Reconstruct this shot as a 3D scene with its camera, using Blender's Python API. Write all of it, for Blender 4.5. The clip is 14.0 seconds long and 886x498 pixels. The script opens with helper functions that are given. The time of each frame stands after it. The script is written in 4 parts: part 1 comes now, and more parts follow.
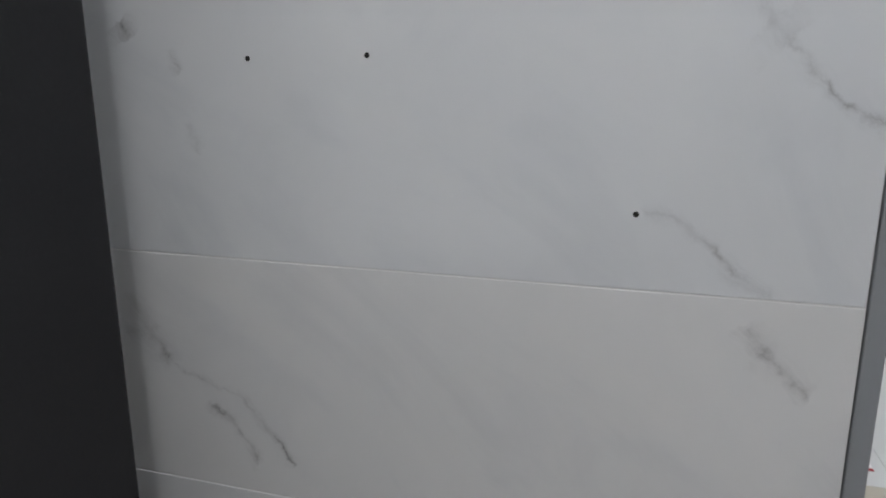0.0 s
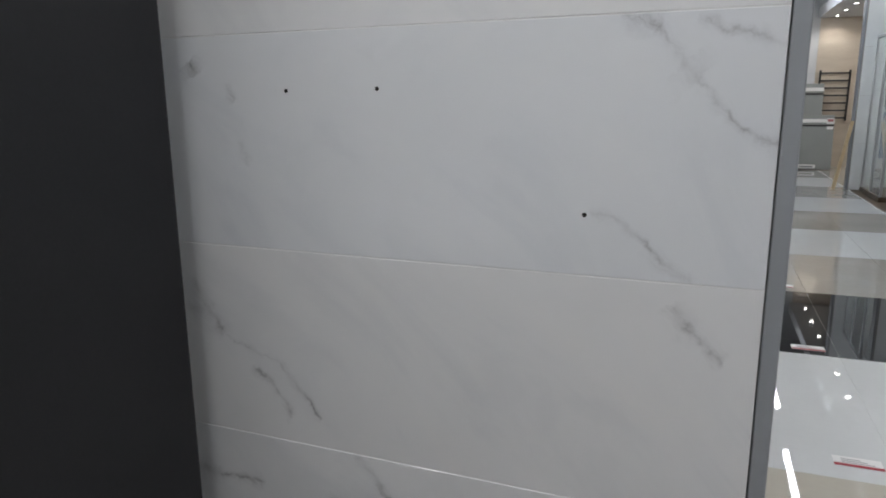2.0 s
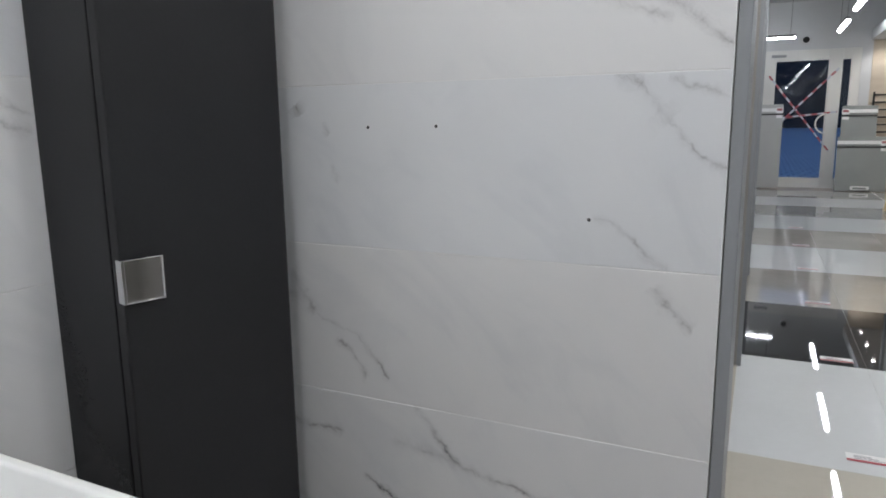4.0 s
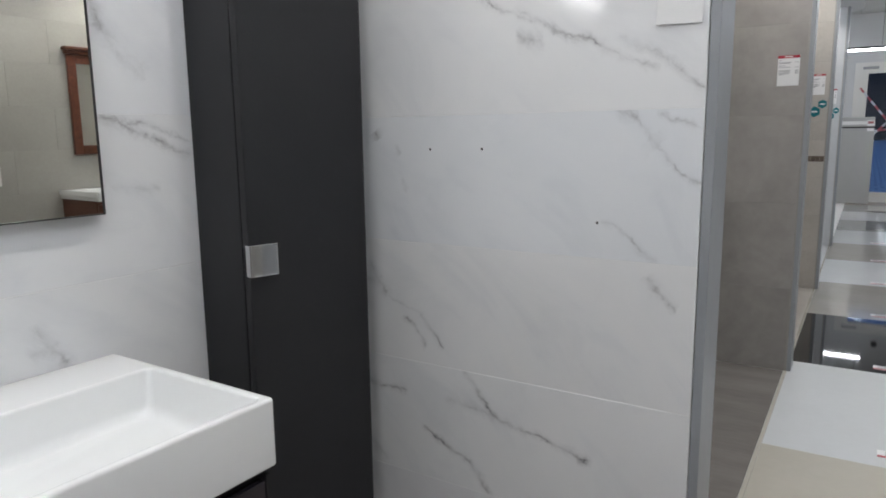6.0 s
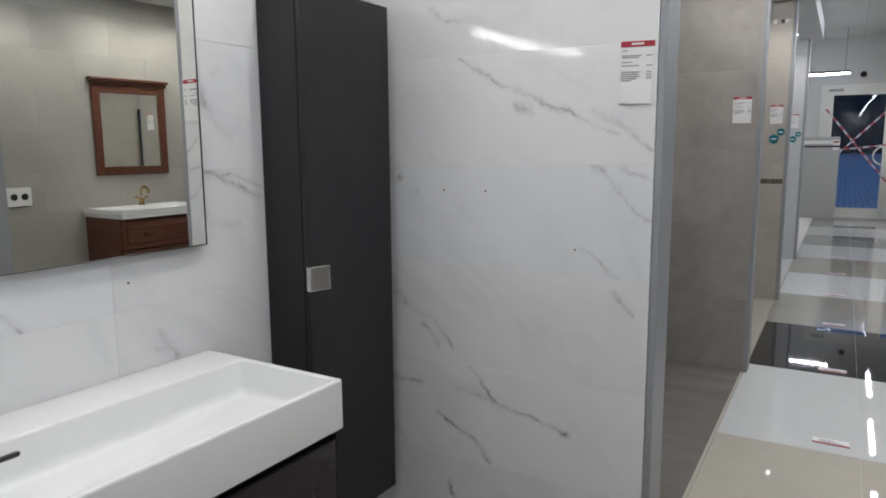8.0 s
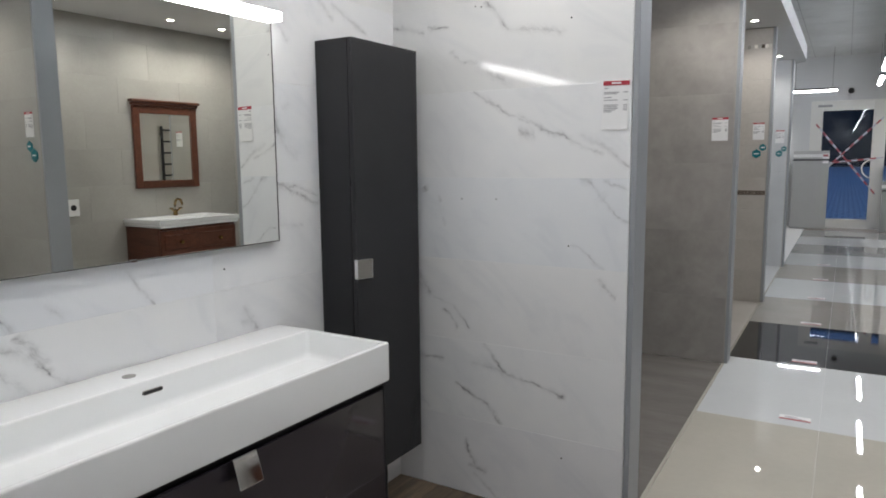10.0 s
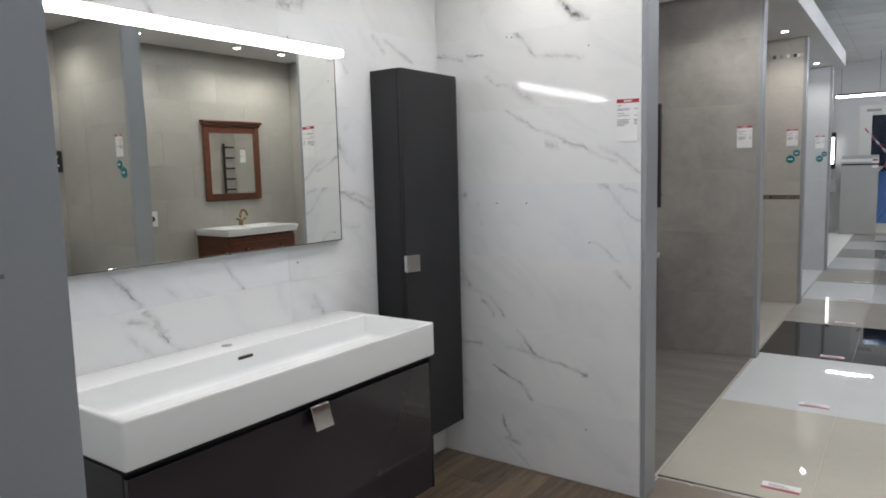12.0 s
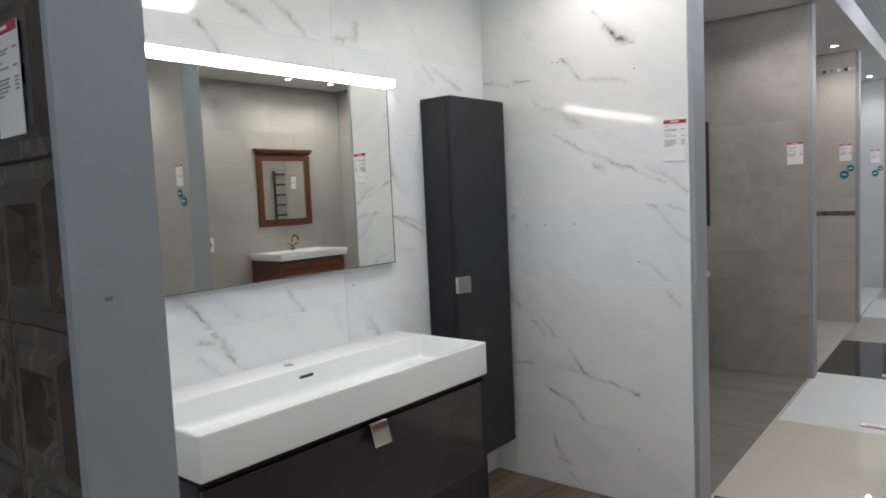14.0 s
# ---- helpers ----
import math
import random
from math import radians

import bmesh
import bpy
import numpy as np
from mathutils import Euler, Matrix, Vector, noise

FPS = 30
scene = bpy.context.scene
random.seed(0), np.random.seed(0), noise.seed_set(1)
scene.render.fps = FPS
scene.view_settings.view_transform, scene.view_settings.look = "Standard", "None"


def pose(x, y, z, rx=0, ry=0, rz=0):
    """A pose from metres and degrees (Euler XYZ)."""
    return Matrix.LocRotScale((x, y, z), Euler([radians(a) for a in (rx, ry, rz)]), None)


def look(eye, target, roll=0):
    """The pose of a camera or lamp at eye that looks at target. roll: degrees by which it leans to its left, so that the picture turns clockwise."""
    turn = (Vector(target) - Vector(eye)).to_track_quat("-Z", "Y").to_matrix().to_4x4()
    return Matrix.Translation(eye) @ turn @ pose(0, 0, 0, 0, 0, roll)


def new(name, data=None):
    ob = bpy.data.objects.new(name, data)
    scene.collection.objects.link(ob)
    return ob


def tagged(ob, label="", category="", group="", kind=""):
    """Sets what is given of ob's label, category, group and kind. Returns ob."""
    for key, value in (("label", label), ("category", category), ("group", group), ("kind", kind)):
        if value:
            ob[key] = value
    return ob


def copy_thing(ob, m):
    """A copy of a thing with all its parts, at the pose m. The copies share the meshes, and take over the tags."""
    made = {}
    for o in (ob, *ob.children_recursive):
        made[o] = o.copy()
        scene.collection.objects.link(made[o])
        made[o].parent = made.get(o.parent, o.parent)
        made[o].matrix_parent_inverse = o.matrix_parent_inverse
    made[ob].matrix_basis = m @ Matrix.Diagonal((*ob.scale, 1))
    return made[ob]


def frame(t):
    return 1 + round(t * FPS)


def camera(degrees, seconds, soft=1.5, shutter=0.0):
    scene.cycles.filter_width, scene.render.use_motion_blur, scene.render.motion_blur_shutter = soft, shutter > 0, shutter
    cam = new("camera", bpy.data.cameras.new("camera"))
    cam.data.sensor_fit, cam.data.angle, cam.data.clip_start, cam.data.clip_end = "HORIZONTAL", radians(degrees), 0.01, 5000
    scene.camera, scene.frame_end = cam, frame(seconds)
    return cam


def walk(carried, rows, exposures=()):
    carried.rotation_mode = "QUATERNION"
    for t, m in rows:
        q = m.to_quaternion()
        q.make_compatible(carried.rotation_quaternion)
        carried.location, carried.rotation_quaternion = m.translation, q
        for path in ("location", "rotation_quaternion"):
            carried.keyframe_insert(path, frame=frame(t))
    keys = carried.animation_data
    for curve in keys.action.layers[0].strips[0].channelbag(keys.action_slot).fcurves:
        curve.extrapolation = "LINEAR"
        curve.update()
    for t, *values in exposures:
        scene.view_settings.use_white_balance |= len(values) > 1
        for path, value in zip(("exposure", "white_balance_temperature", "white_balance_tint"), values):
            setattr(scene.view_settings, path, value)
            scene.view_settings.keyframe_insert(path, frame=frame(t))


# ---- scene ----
cam = camera(65.8, 14.0, 1.8)
PATH = [
    (0, (0.06, 0.162, 1.196), (-0.527, 2.02, 0.746), -0.2),
    (0.5, (0.082, 0.143, 1.207), (-0.538, 1.99, 0.757), -0.2),
    (1, (0.121, 0.107, 1.212), (-0.544, 1.939, 0.762), -0.3),
    (1.5, (0.158, 0.051, 1.213), (-0.524, 1.88, 0.777), -0.4),
    (2, (0.201, 0.003, 1.217), (-0.534, 1.814, 0.795), -0.5),
    (2.5, (0.231, -0.058, 1.221), (-0.553, 1.739, 0.823), -0.8),
    (2.7, (0.239, -0.087, 1.221), (-0.558, 1.709, 0.838), -0.7),
    (4.8, (0.447, -0.414, 1.253), (-0.517, 1.304, 0.907), -1.0),
    (5, (0.48, -0.441, 1.254), (-0.518, 1.258, 0.913), -1.1),
    (5.5, (0.553, -0.512, 1.26), (-0.508, 1.15, 0.924), -1.0),
    (6, (0.585, -0.583, 1.268), (-0.492, 1.07, 0.942), -0.7),
    (6.5, (0.597, -0.667, 1.297), (-0.471, 0.997, 0.998), -0.7),
    (7, (0.629, -0.777, 1.333), (-0.417, 0.905, 1.06), -0.2),
    (7.5, (0.685, -0.902, 1.356), (-0.341, 0.791, 1.067), -0.1),
    (8, (0.757, -1.012, 1.374), (-0.281, 0.672, 1.078), -0.4),
    (8.5, (0.835, -1.11, 1.379), (-0.244, 0.549, 1.094), -0.4),
    (8.7, (0.866, -1.152, 1.384), (-0.226, 0.499, 1.096), -0.3),
    (10.8, (1.026, -1.626, 1.39), (0.003, 0.077, 1.153), -0.6),
    (11, (1.054, -1.651, 1.392), (0.023, 0.047, 1.16), -0.8),
    (11.5, (1.147, -1.724, 1.383), (0.058, -0.061, 1.161), -1.1),
    (12, (1.223, -1.798, 1.38), (0.058, -0.187, 1.158), -1.5),
    (12.5, (1.24, -1.847, 1.38), (0.013, -0.283, 1.162), -1.8),
    (13, (1.243, -1.875, 1.385), (-0.021, -0.338, 1.178), -2.1),
    (13.5, (1.24, -1.878, 1.382), (-0.036, -0.348, 1.194), -2.4),
    (14, (1.244, -1.87, 1.386), (-0.025, -0.332, 1.233), -2.6),
]
EXPOSURES = [(0, 0.43, 6300, 10), (1.5, 0.45, 6300, 10), (2.5, 0.48, 6300, 10), (5, 0.73, 6290, 10), (6, 0.70, 6310, 10), (7.5, 0.55, 6350, 10), (8.5, 0.57, 6380, 10), (11, 0.63, 6390, 10), (12.5, 0.67, 6390, 10), (14, 0.66, 6390, 10)]
walk(cam, [(t, look(eye, target, roll)) for t, eye, target, roll in PATH], EXPOSURES)
# ---- light ----
world = bpy.data.worlds.new("dusk")
scene.world = world
world.use_nodes = True
world.node_tree.nodes["Background"].inputs[0].default_value = (0.12, 0.24, 0.56, 1)
world.node_tree.nodes["Background"].inputs[1].default_value = 0.5

TUBE, SPOT_W, LED, DISC = 27.0, 8.0, 11.4, 26.0

# corridor frame: the aisle runs 1.4 degrees off the marble bay
C = pose(0.258, 1.15, 0, 0, 0, 1.4)
CI = C.inverted()


# ---- mesh helpers ----
def box(bm, x0, x1, y0, y1, z0, z1, bevel=0.0, seg=2):
    vs = [bm.verts.new((x, y, z)) for x in (x0, x1) for y in (y0, y1) for z in (z0, z1)]
    f = [bm.faces.new([vs[i] for i in q]) for q in ((0, 1, 3, 2), (4, 6, 7, 5), (0, 4, 5, 1), (2, 3, 7, 6), (0, 2, 6, 4), (1, 5, 7, 3))]
    if bevel:
        edges = list({e for g in f for e in g.edges})
        bmesh.ops.bevel(bm, geom=edges, offset=bevel, segments=seg, affect="EDGES", profile=0.5)
    return bm


def boxm(*args, **kw):
    return box(bmesh.new(), *args, **kw)


def cyl(bm, p, q, r, n=16, r2=None):
    p, q = Vector(p), Vector(q)
    m = Matrix.Translation((p + q) / 2) @ (q - p).to_track_quat("Z", "Y").to_matrix().to_4x4()
    bmesh.ops.create_cone(bm, cap_ends=True, segments=n, radius1=r, radius2=r if r2 is None else r2, depth=(q - p).length, matrix=m)
    return bm


def tube(bm, pts, r, n=10):
    """A round bar along the points."""
    rings = []
    pts = [Vector(p) for p in pts]
    for i, p in enumerate(pts):
        d = (pts[min(i + 1, len(pts) - 1)] - pts[max(i - 1, 0)]).normalized()
        m = d.to_track_quat("Z", "Y").to_matrix()
        rings.append([bm.verts.new(p + m @ Vector((r * math.cos(a), r * math.sin(a), 0))) for a in (2 * math.pi * k / n for k in range(n))])
    for a, b in zip(rings, rings[1:]):
        for k in range(n):
            bm.faces.new((a[k], a[(k + 1) % n], b[(k + 1) % n], b[k]))
    bm.faces.new(rings[0][::-1])
    bm.faces.new(rings[-1])
    return bm


def mesh(name, bm, material, smooth=False):
    bmesh.ops.recalc_face_normals(bm, faces=bm.faces)
    me = bpy.data.meshes.new(name)
    bm.to_mesh(me)
    bm.free()
    me.materials.append(material)
    if smooth:
        for p in me.polygons:
            p.use_smooth = True
        me.set_sharp_from_angle(angle=radians(35))
    return me


def part(name, bm, material, parent=None, label="", smooth=False, m=None):
    ob = new(name, mesh(name, bm, material, smooth))
    if parent is not None:
        ob.parent = parent
    if m is not None:
        ob.matrix_basis = m
    return tagged(ob, label)


def thing(name, label, category, m=None, group="", kind=""):
    ob = new(name)
    ob.empty_display_size = 0.1
    if m is not None:
        ob.matrix_basis = m
    return tagged(ob, label, category, group, kind)


def structure(name, bm, material, label, category, m=None, smooth=False):
    ob = part(name, bm, material, None, label, smooth, m)
    return tagged(ob, category=category, kind="structure")


# ---- materials ----
def nodes_of(name):
    mt = bpy.data.materials.new(name)
    mt.use_nodes = True
    nt = mt.node_tree
    return mt, nt, nt.nodes["Principled BSDF"]


def link(nt, a, b):
    nt.links.new(a, b)


def math_node(nt, op, a, b=None, clamp=False):
    n = nt.nodes.new("ShaderNodeMath")
    n.operation, n.use_clamp = op, clamp
    for i, v in enumerate((a, b)):
        if v is None:
            continue
        if isinstance(v, (int, float)):
            n.inputs[i].default_value = v
        else:
            link(nt, v, n.inputs[i])
    return n.outputs[0]


def noise_node(nt, vec, scale, detail=4, rough=0.55, dist=0.0):
    n = nt.nodes.new("ShaderNodeTexNoise")
    n.inputs["Scale"].default_value, n.inputs["Detail"].default_value = scale, detail
    n.inputs["Roughness"].default_value, n.inputs["Distortion"].default_value = rough, dist
    link(nt, vec, n.inputs["Vector"])
    return n


def ramp(nt, fac, *stops):
    n = nt.nodes.new("ShaderNodeValToRGB")
    while len(n.color_ramp.elements) < len(stops):
        n.color_ramp.elements.new(0.5)
    for e, (p, c) in zip(n.color_ramp.elements, stops):
        e.position, e.color = p, (*c, 1)
    link(nt, fac, n.inputs[0])
    return n.outputs[0]


def mix(nt, fac, a, b, mode="MIX"):
    n = nt.nodes.new("ShaderNodeMix")
    n.data_type, n.blend_type = "RGBA", mode
    for sock, v in ((n.inputs[0], fac), (n.inputs[6], a), (n.inputs[7], b)):
        if isinstance(v, (int, float)):
            sock.default_value = v
        elif isinstance(v, tuple):
            sock.default_value = (*v, 1)
        else:
            link(nt, v, sock)
    return n.outputs[2]


def coords(nt, vary=True):
    """Object coordinates, shifted piece by piece."""
    c = nt.nodes.new("ShaderNodeTexCoord")
    if not vary:
        return c.outputs["Object"], None
    info = nt.nodes.new("ShaderNodeObjectInfo")
    s = nt.nodes.new("ShaderNodeVectorMath")
    s.operation = "MULTIPLY_ADD"
    link(nt, info.outputs["Random"], s.inputs[0])
    s.inputs[1].default_value = (37.0, 61.0, 23.0)
    link(nt, c.outputs["Object"], s.inputs[2])
    return s.outputs[0], info.outputs["Random"]


def surface(name, low, high, scale=3.0, rough=0.5, metal=0.0, grain=40.0, bump=0.05, piece=0.0, stretch=(1, 1, 1), spread=0.08, coat=0.0, detail=5):
    """Two colours mixed by noise, fine grain, uneven gloss, and a little bump."""
    mt, nt, b = nodes_of(name)
    vec, rnd = coords(nt)
    mp = nt.nodes.new("ShaderNodeMapping")
    mp.inputs["Scale"].default_value = stretch
    link(nt, vec, mp.inputs[0])
    big = noise_node(nt, mp.outputs[0], scale, detail, 0.6, 0.4)
    fine = noise_node(nt, mp.outputs[0], grain, 3)
    f = math_node(nt, "ADD", math_node(nt, "MULTIPLY", big.outputs[0], 0.75), math_node(nt, "MULTIPLY", fine.outputs[0], 0.25))
    col = ramp(nt, f, (0.3, low), (0.7, high))
    if piece:
        v = math_node(nt, "ADD", math_node(nt, "MULTIPLY", rnd, piece), 1 - piece / 2)
        hsv = nt.nodes.new("ShaderNodeHueSaturation")
        link(nt, v, hsv.inputs["Value"])
        link(nt, col, hsv.inputs["Color"])
        col = hsv.outputs[0]
    link(nt, col, b.inputs["Base Color"])
    link(nt, math_node(nt, "ADD", math_node(nt, "MULTIPLY", big.outputs[0], spread), rough - spread / 2, True), b.inputs["Roughness"])
    b.inputs["Metallic"].default_value = metal
    b.inputs["Coat Weight"].default_value = coat
    if bump:
        bp = nt.nodes.new("ShaderNodeBump")
        bp.inputs["Strength"].default_value, bp.inputs["Distance"].default_value = bump, 0.003
        link(nt, fine.outputs[0], bp.inputs["Height"])
        link(nt, bp.outputs[0], b.inputs["Normal"])
    return mt


def glow(name, colour, strength):
    mt, nt, b = nodes_of(name)
    b.inputs["Base Color"].default_value = (0.9, 0.9, 0.9, 1)
    b.inputs["Emission Color"].default_value = (*colour, 1)
    b.inputs["Emission Strength"].default_value = strength
    return mt


def marble(name, veins, seed, tint=(1, 1, 1)):
    """Polished white porcelain with grey veins; each vein: from, to, width, strength, in metres on the tile."""
    mt, nt, b = nodes_of(name)
    c = nt.nodes.new("ShaderNodeTexCoord").outputs["Object"]
    sh = nt.nodes.new("ShaderNodeVectorMath")
    sh.inputs[1].default_value = (seed * 3.7, seed * 1.3, seed * 2.1)
    link(nt, c, sh.inputs[0])
    wob = noise_node(nt, sh.outputs[0], 9.0, 3, 0.6)
    wob2 = noise_node(nt, sh.outputs[0], 45.0, 3, 0.7)

    def moved(src, wn, amount):
        a = nt.nodes.new("ShaderNodeVectorMath")
        a.operation = "SUBTRACT"
        link(nt, wn.outputs["Color"], a.inputs[0])
        a.inputs[1].default_value = (0.5, 0.5, 0.5)
        d = nt.nodes.new("ShaderNodeVectorMath")
        d.operation = "MULTIPLY_ADD"
        link(nt, a.outputs[0], d.inputs[0])
        d.inputs[1].default_value = (amount,) * 3
        link(nt, src, d.inputs[2])
        return d.outputs[0]

    wob3 = noise_node(nt, sh.outputs[0], 130.0, 2, 0.6)
    q = moved(moved(moved(c, wob, 0.05), wob2, 0.020), wob3, 0.005)
    total = soft = None
    for x0, z0, x1, z1, w, s in veins:
        mp = nt.nodes.new("ShaderNodeMapping")
        mp.vector_type = "TEXTURE"
        length = math.hypot(x1 - x0, z1 - z0)
        mp.inputs["Location"].default_value = (x0, 0, z0)
        mp.inputs["Rotation"].default_value = (0, -math.atan2(z1 - z0, x1 - x0), 0)
        mp.inputs["Scale"].default_value = (length, 1, 1.25 * w)
        link(nt, q, mp.inputs[0])
        sp = nt.nodes.new("ShaderNodeSeparateXYZ")
        link(nt, mp.outputs[0], sp.inputs[0])
        across = math_node(nt, "ABSOLUTE", sp.outputs[2])
        body = math_node(nt, "POWER", math_node(nt, "SUBTRACT", 1.0, across, True), 1.6)
        smear = math_node(nt, "POWER", math_node(nt, "SUBTRACT", 1.0, math_node(nt, "MULTIPLY", across, 0.42), True), 2.4)
        along = math_node(nt, "SUBTRACT", 1.2, math_node(nt, "MULTIPLY", math_node(nt, "ABSOLUTE", math_node(nt, "SUBTRACT", sp.outputs[0], 0.5)), 2.0))
        along = math_node(nt, "MULTIPLY", along, 3.6, True)
        along = math_node(nt, "MULTIPLY", along, min(1.0, 1.5 * s))
        core, mist = math_node(nt, "MULTIPLY", body, along), math_node(nt, "MULTIPLY", smear, along)
        total = core if total is None else math_node(nt, "MAXIMUM", total, core)
        soft = mist if soft is None else math_node(nt, "MAXIMUM", soft, mist)
    # broken up along the vein
    brk = noise_node(nt, sh.outputs[0], 16.0, 5, 0.75)
    gap = math_node(nt, "MULTIPLY", math_node(nt, "SUBTRACT", brk.outputs[0], 0.37), 4.5, True)
    knot = noise_node(nt, sh.outputs[0], 30.0, 4, 0.7)
    gap = math_node(nt, "MULTIPLY", gap, math_node(nt, "ADD", math_node(nt, "MULTIPLY", math_node(nt, "SUBTRACT", knot.outputs[0], 0.40), 5.0, True), 0.55))
    # soft diagonal clouds over the whole tile
    mp = nt.nodes.new("ShaderNodeMapping")
    mp.vector_type = "TEXTURE"
    mp.inputs["Rotation"].default_value = (0, radians(40), 0)
    mp.inputs["Scale"].default_value = (0.8, 1, 0.34)
    link(nt, sh.outputs[0], mp.inputs[0])
    cloud = noise_node(nt, mp.outputs[0], 1.7, 5, 0.55, 1.6)
    col = ramp(nt, cloud.outputs[0], (0.27, (0.700, 0.711, 0.730)), (0.48, (0.768, 0.775, 0.785)), (0.75, (0.79, 0.792, 0.795)))
    patch = noise_node(nt, sh.outputs[0], 3.2, 4, 0.5, 0.6)
    col = mix(nt, math_node(nt, "MULTIPLY", math_node(nt, "SUBTRACT", patch.outputs[0], 0.5), 1.6, True), col, (0.70, 0.712, 0.735))
    # strands that run with the diagonal grain
    mp = nt.nodes.new("ShaderNodeMapping")
    mp.vector_type = "TEXTURE"
    mp.inputs["Rotation"].default_value = (0, radians(42), 0)
    mp.inputs["Scale"].default_value = (0.13, 1, 0.017)
    link(nt, q, mp.inputs[0])
    st = noise_node(nt, mp.outputs[0], 1.0, 5, 0.62, 0.9)
    strand = math_node(nt, "SUBTRACT", 1.0, math_node(nt, "MULTIPLY", math_node(nt, "ABSOLUTE", math_node(nt, "SUBTRACT", st.outputs[0], 0.5)), 9.0), True)
    strand = math_node(nt, "POWER", strand, 1.6)
    fac = math_node(nt, "MAXIMUM", math_node(nt, "MULTIPLY", math_node(nt, "MULTIPLY", total, gap), 0.64), math_node(nt, "MULTIPLY", math_node(nt, "MULTIPLY", soft, strand), 0.5))
    fac = math_node(nt, "ADD", fac, math_node(nt, "MULTIPLY", soft, 0.21), True)
    fade = noise_node(nt, sh.outputs[0], 8.5, 3, 0.6)
    fade = math_node(nt, "ADD", math_node(nt, "MULTIPLY", math_node(nt, "SUBTRACT", fade.outputs[0], 0.40), 4.5, True), 0.38)
    fac = math_node(nt, "MULTIPLY", fac, fade, True)
    info = nt.nodes.new("ShaderNodeObjectInfo")
    tone = nt.nodes.new("ShaderNodeHueSaturation")
    link(nt, math_node(nt, "ADD", math_node(nt, "MULTIPLY", info.outputs["Random"], 0.05), 0.965), tone.inputs["Value"])
    link(nt, col, tone.inputs["Color"])
    col = mix(nt, 1.0, tone.outputs[0], tint, "MULTIPLY")
    col = mix(nt, fac, col, (0.13, 0.125, 0.14))
    link(nt, col, b.inputs["Base Color"])
    b.inputs["Roughness"].default_value = 0.08
    b.inputs["Coat Weight"].default_value = 0.0
    wave = noise_node(nt, sh.outputs[0], 5.0, 2)
    bp = nt.nodes.new("ShaderNodeBump")
    bp.inputs["Strength"].default_value, bp.inputs["Distance"].default_value = 0.003, 0.02
    link(nt, wave.outputs[0], bp.inputs["Height"])
    link(nt, bp.outputs[0], b.inputs["Normal"])
    return mt


def wood(name, dark, light, rough=0.45):
    mt, nt, b = nodes_of(name)
    vec, rnd = coords(nt)
    mp = nt.nodes.new("ShaderNodeMapping")
    mp.inputs["Scale"].default_value = (9, 0.7, 9)
    link(nt, vec, mp.inputs[0])
    g = noise_node(nt, mp.outputs[0], 3.0, 8, 0.65, 1.2)
    f = noise_node(nt, mp.outputs[0], 22.0, 4, 0.6)
    t = math_node(nt, "ADD", math_node(nt, "MULTIPLY", g.outputs[0], 0.7), math_node(nt, "MULTIPLY", f.outputs[0], 0.3))
    col = ramp(nt, t, (0.32, dark), (0.5, tuple((a + c) / 2 for a, c in zip(dark, light))), (0.68, light))
    hsv = nt.nodes.new("ShaderNodeHueSaturation")
    link(nt, math_node(nt, "ADD", math_node(nt, "MULTIPLY", rnd, 0.5), 0.75), hsv.inputs["Value"])
    link(nt, col, hsv.inputs["Color"])
    link(nt, hsv.outputs[0], b.inputs["Base Color"])
    b.inputs["Roughness"].default_value = rough
    bp = nt.nodes.new("ShaderNodeBump")
    bp.inputs["Strength"].default_value, bp.inputs["Distance"].default_value = 0.15, 0.002
    link(nt, t, bp.inputs["Height"])
    link(nt, bp.outputs[0], b.inputs["Normal"])
    return mt


def dark_stone(name):
    mt, nt, b = nodes_of(name)
    vec, rnd = coords(nt)
    n = noise_node(nt, vec, 7.0, 6, 0.65, 1.0)
    mp = nt.nodes.new("ShaderNodeMapping")
    mp.inputs["Scale"].default_value = (1.0, 1.0, 0.3)
    link(nt, vec, mp.inputs[0])
    v = noise_node(nt, mp.outputs[0], 4.5, 4, 0.6, 1.0)
    line = math_node(nt, "SUBTRACT", 1.0, math_node(nt, "MULTIPLY", math_node(nt, "ABSOLUTE", math_node(nt, "SUBTRACT", v.outputs[0], 0.5)), 75.0), True)
    col = ramp(nt, n.outputs[0], (0.3, (0.017, 0.013, 0.010)), (0.7, (0.066, 0.052, 0.042)))
    col = mix(nt, math_node(nt, "MULTIPLY", line, 0.42), col, (0.24, 0.22, 0.19))
    link(nt, col, b.inputs["Base Color"])
    b.inputs["Roughness"].default_value = 0.38
    return mt


def striped(name, a, c, step):
    mt, nt, b = nodes_of(name)
    t = nt.nodes.new("ShaderNodeTexCoord").outputs["Object"]
    sp = nt.nodes.new("ShaderNodeSeparateXYZ")
    link(nt, t, sp.inputs[0])
    s = math_node(nt, "GREATER_THAN", math_node(nt, "FRACT", math_node(nt, "MULTIPLY", sp.outputs[0], 1 / step)), 0.5)
    link(nt, mix(nt, s, a, c), b.inputs["Base Color"])
    b.inputs["Roughness"].default_value = 0.4
    return mt


def plain(name, colour, rough=0.4, metal=0.0, coat=0.0):
    mt, nt, b = nodes_of(name)
    b.inputs["Base Color"].default_value = (*colour, 1)
    b.inputs["Roughness"].default_value, b.inputs["Metallic"].default_value, b.inputs["Coat Weight"].default_value = rough, metal, coat
    return mt


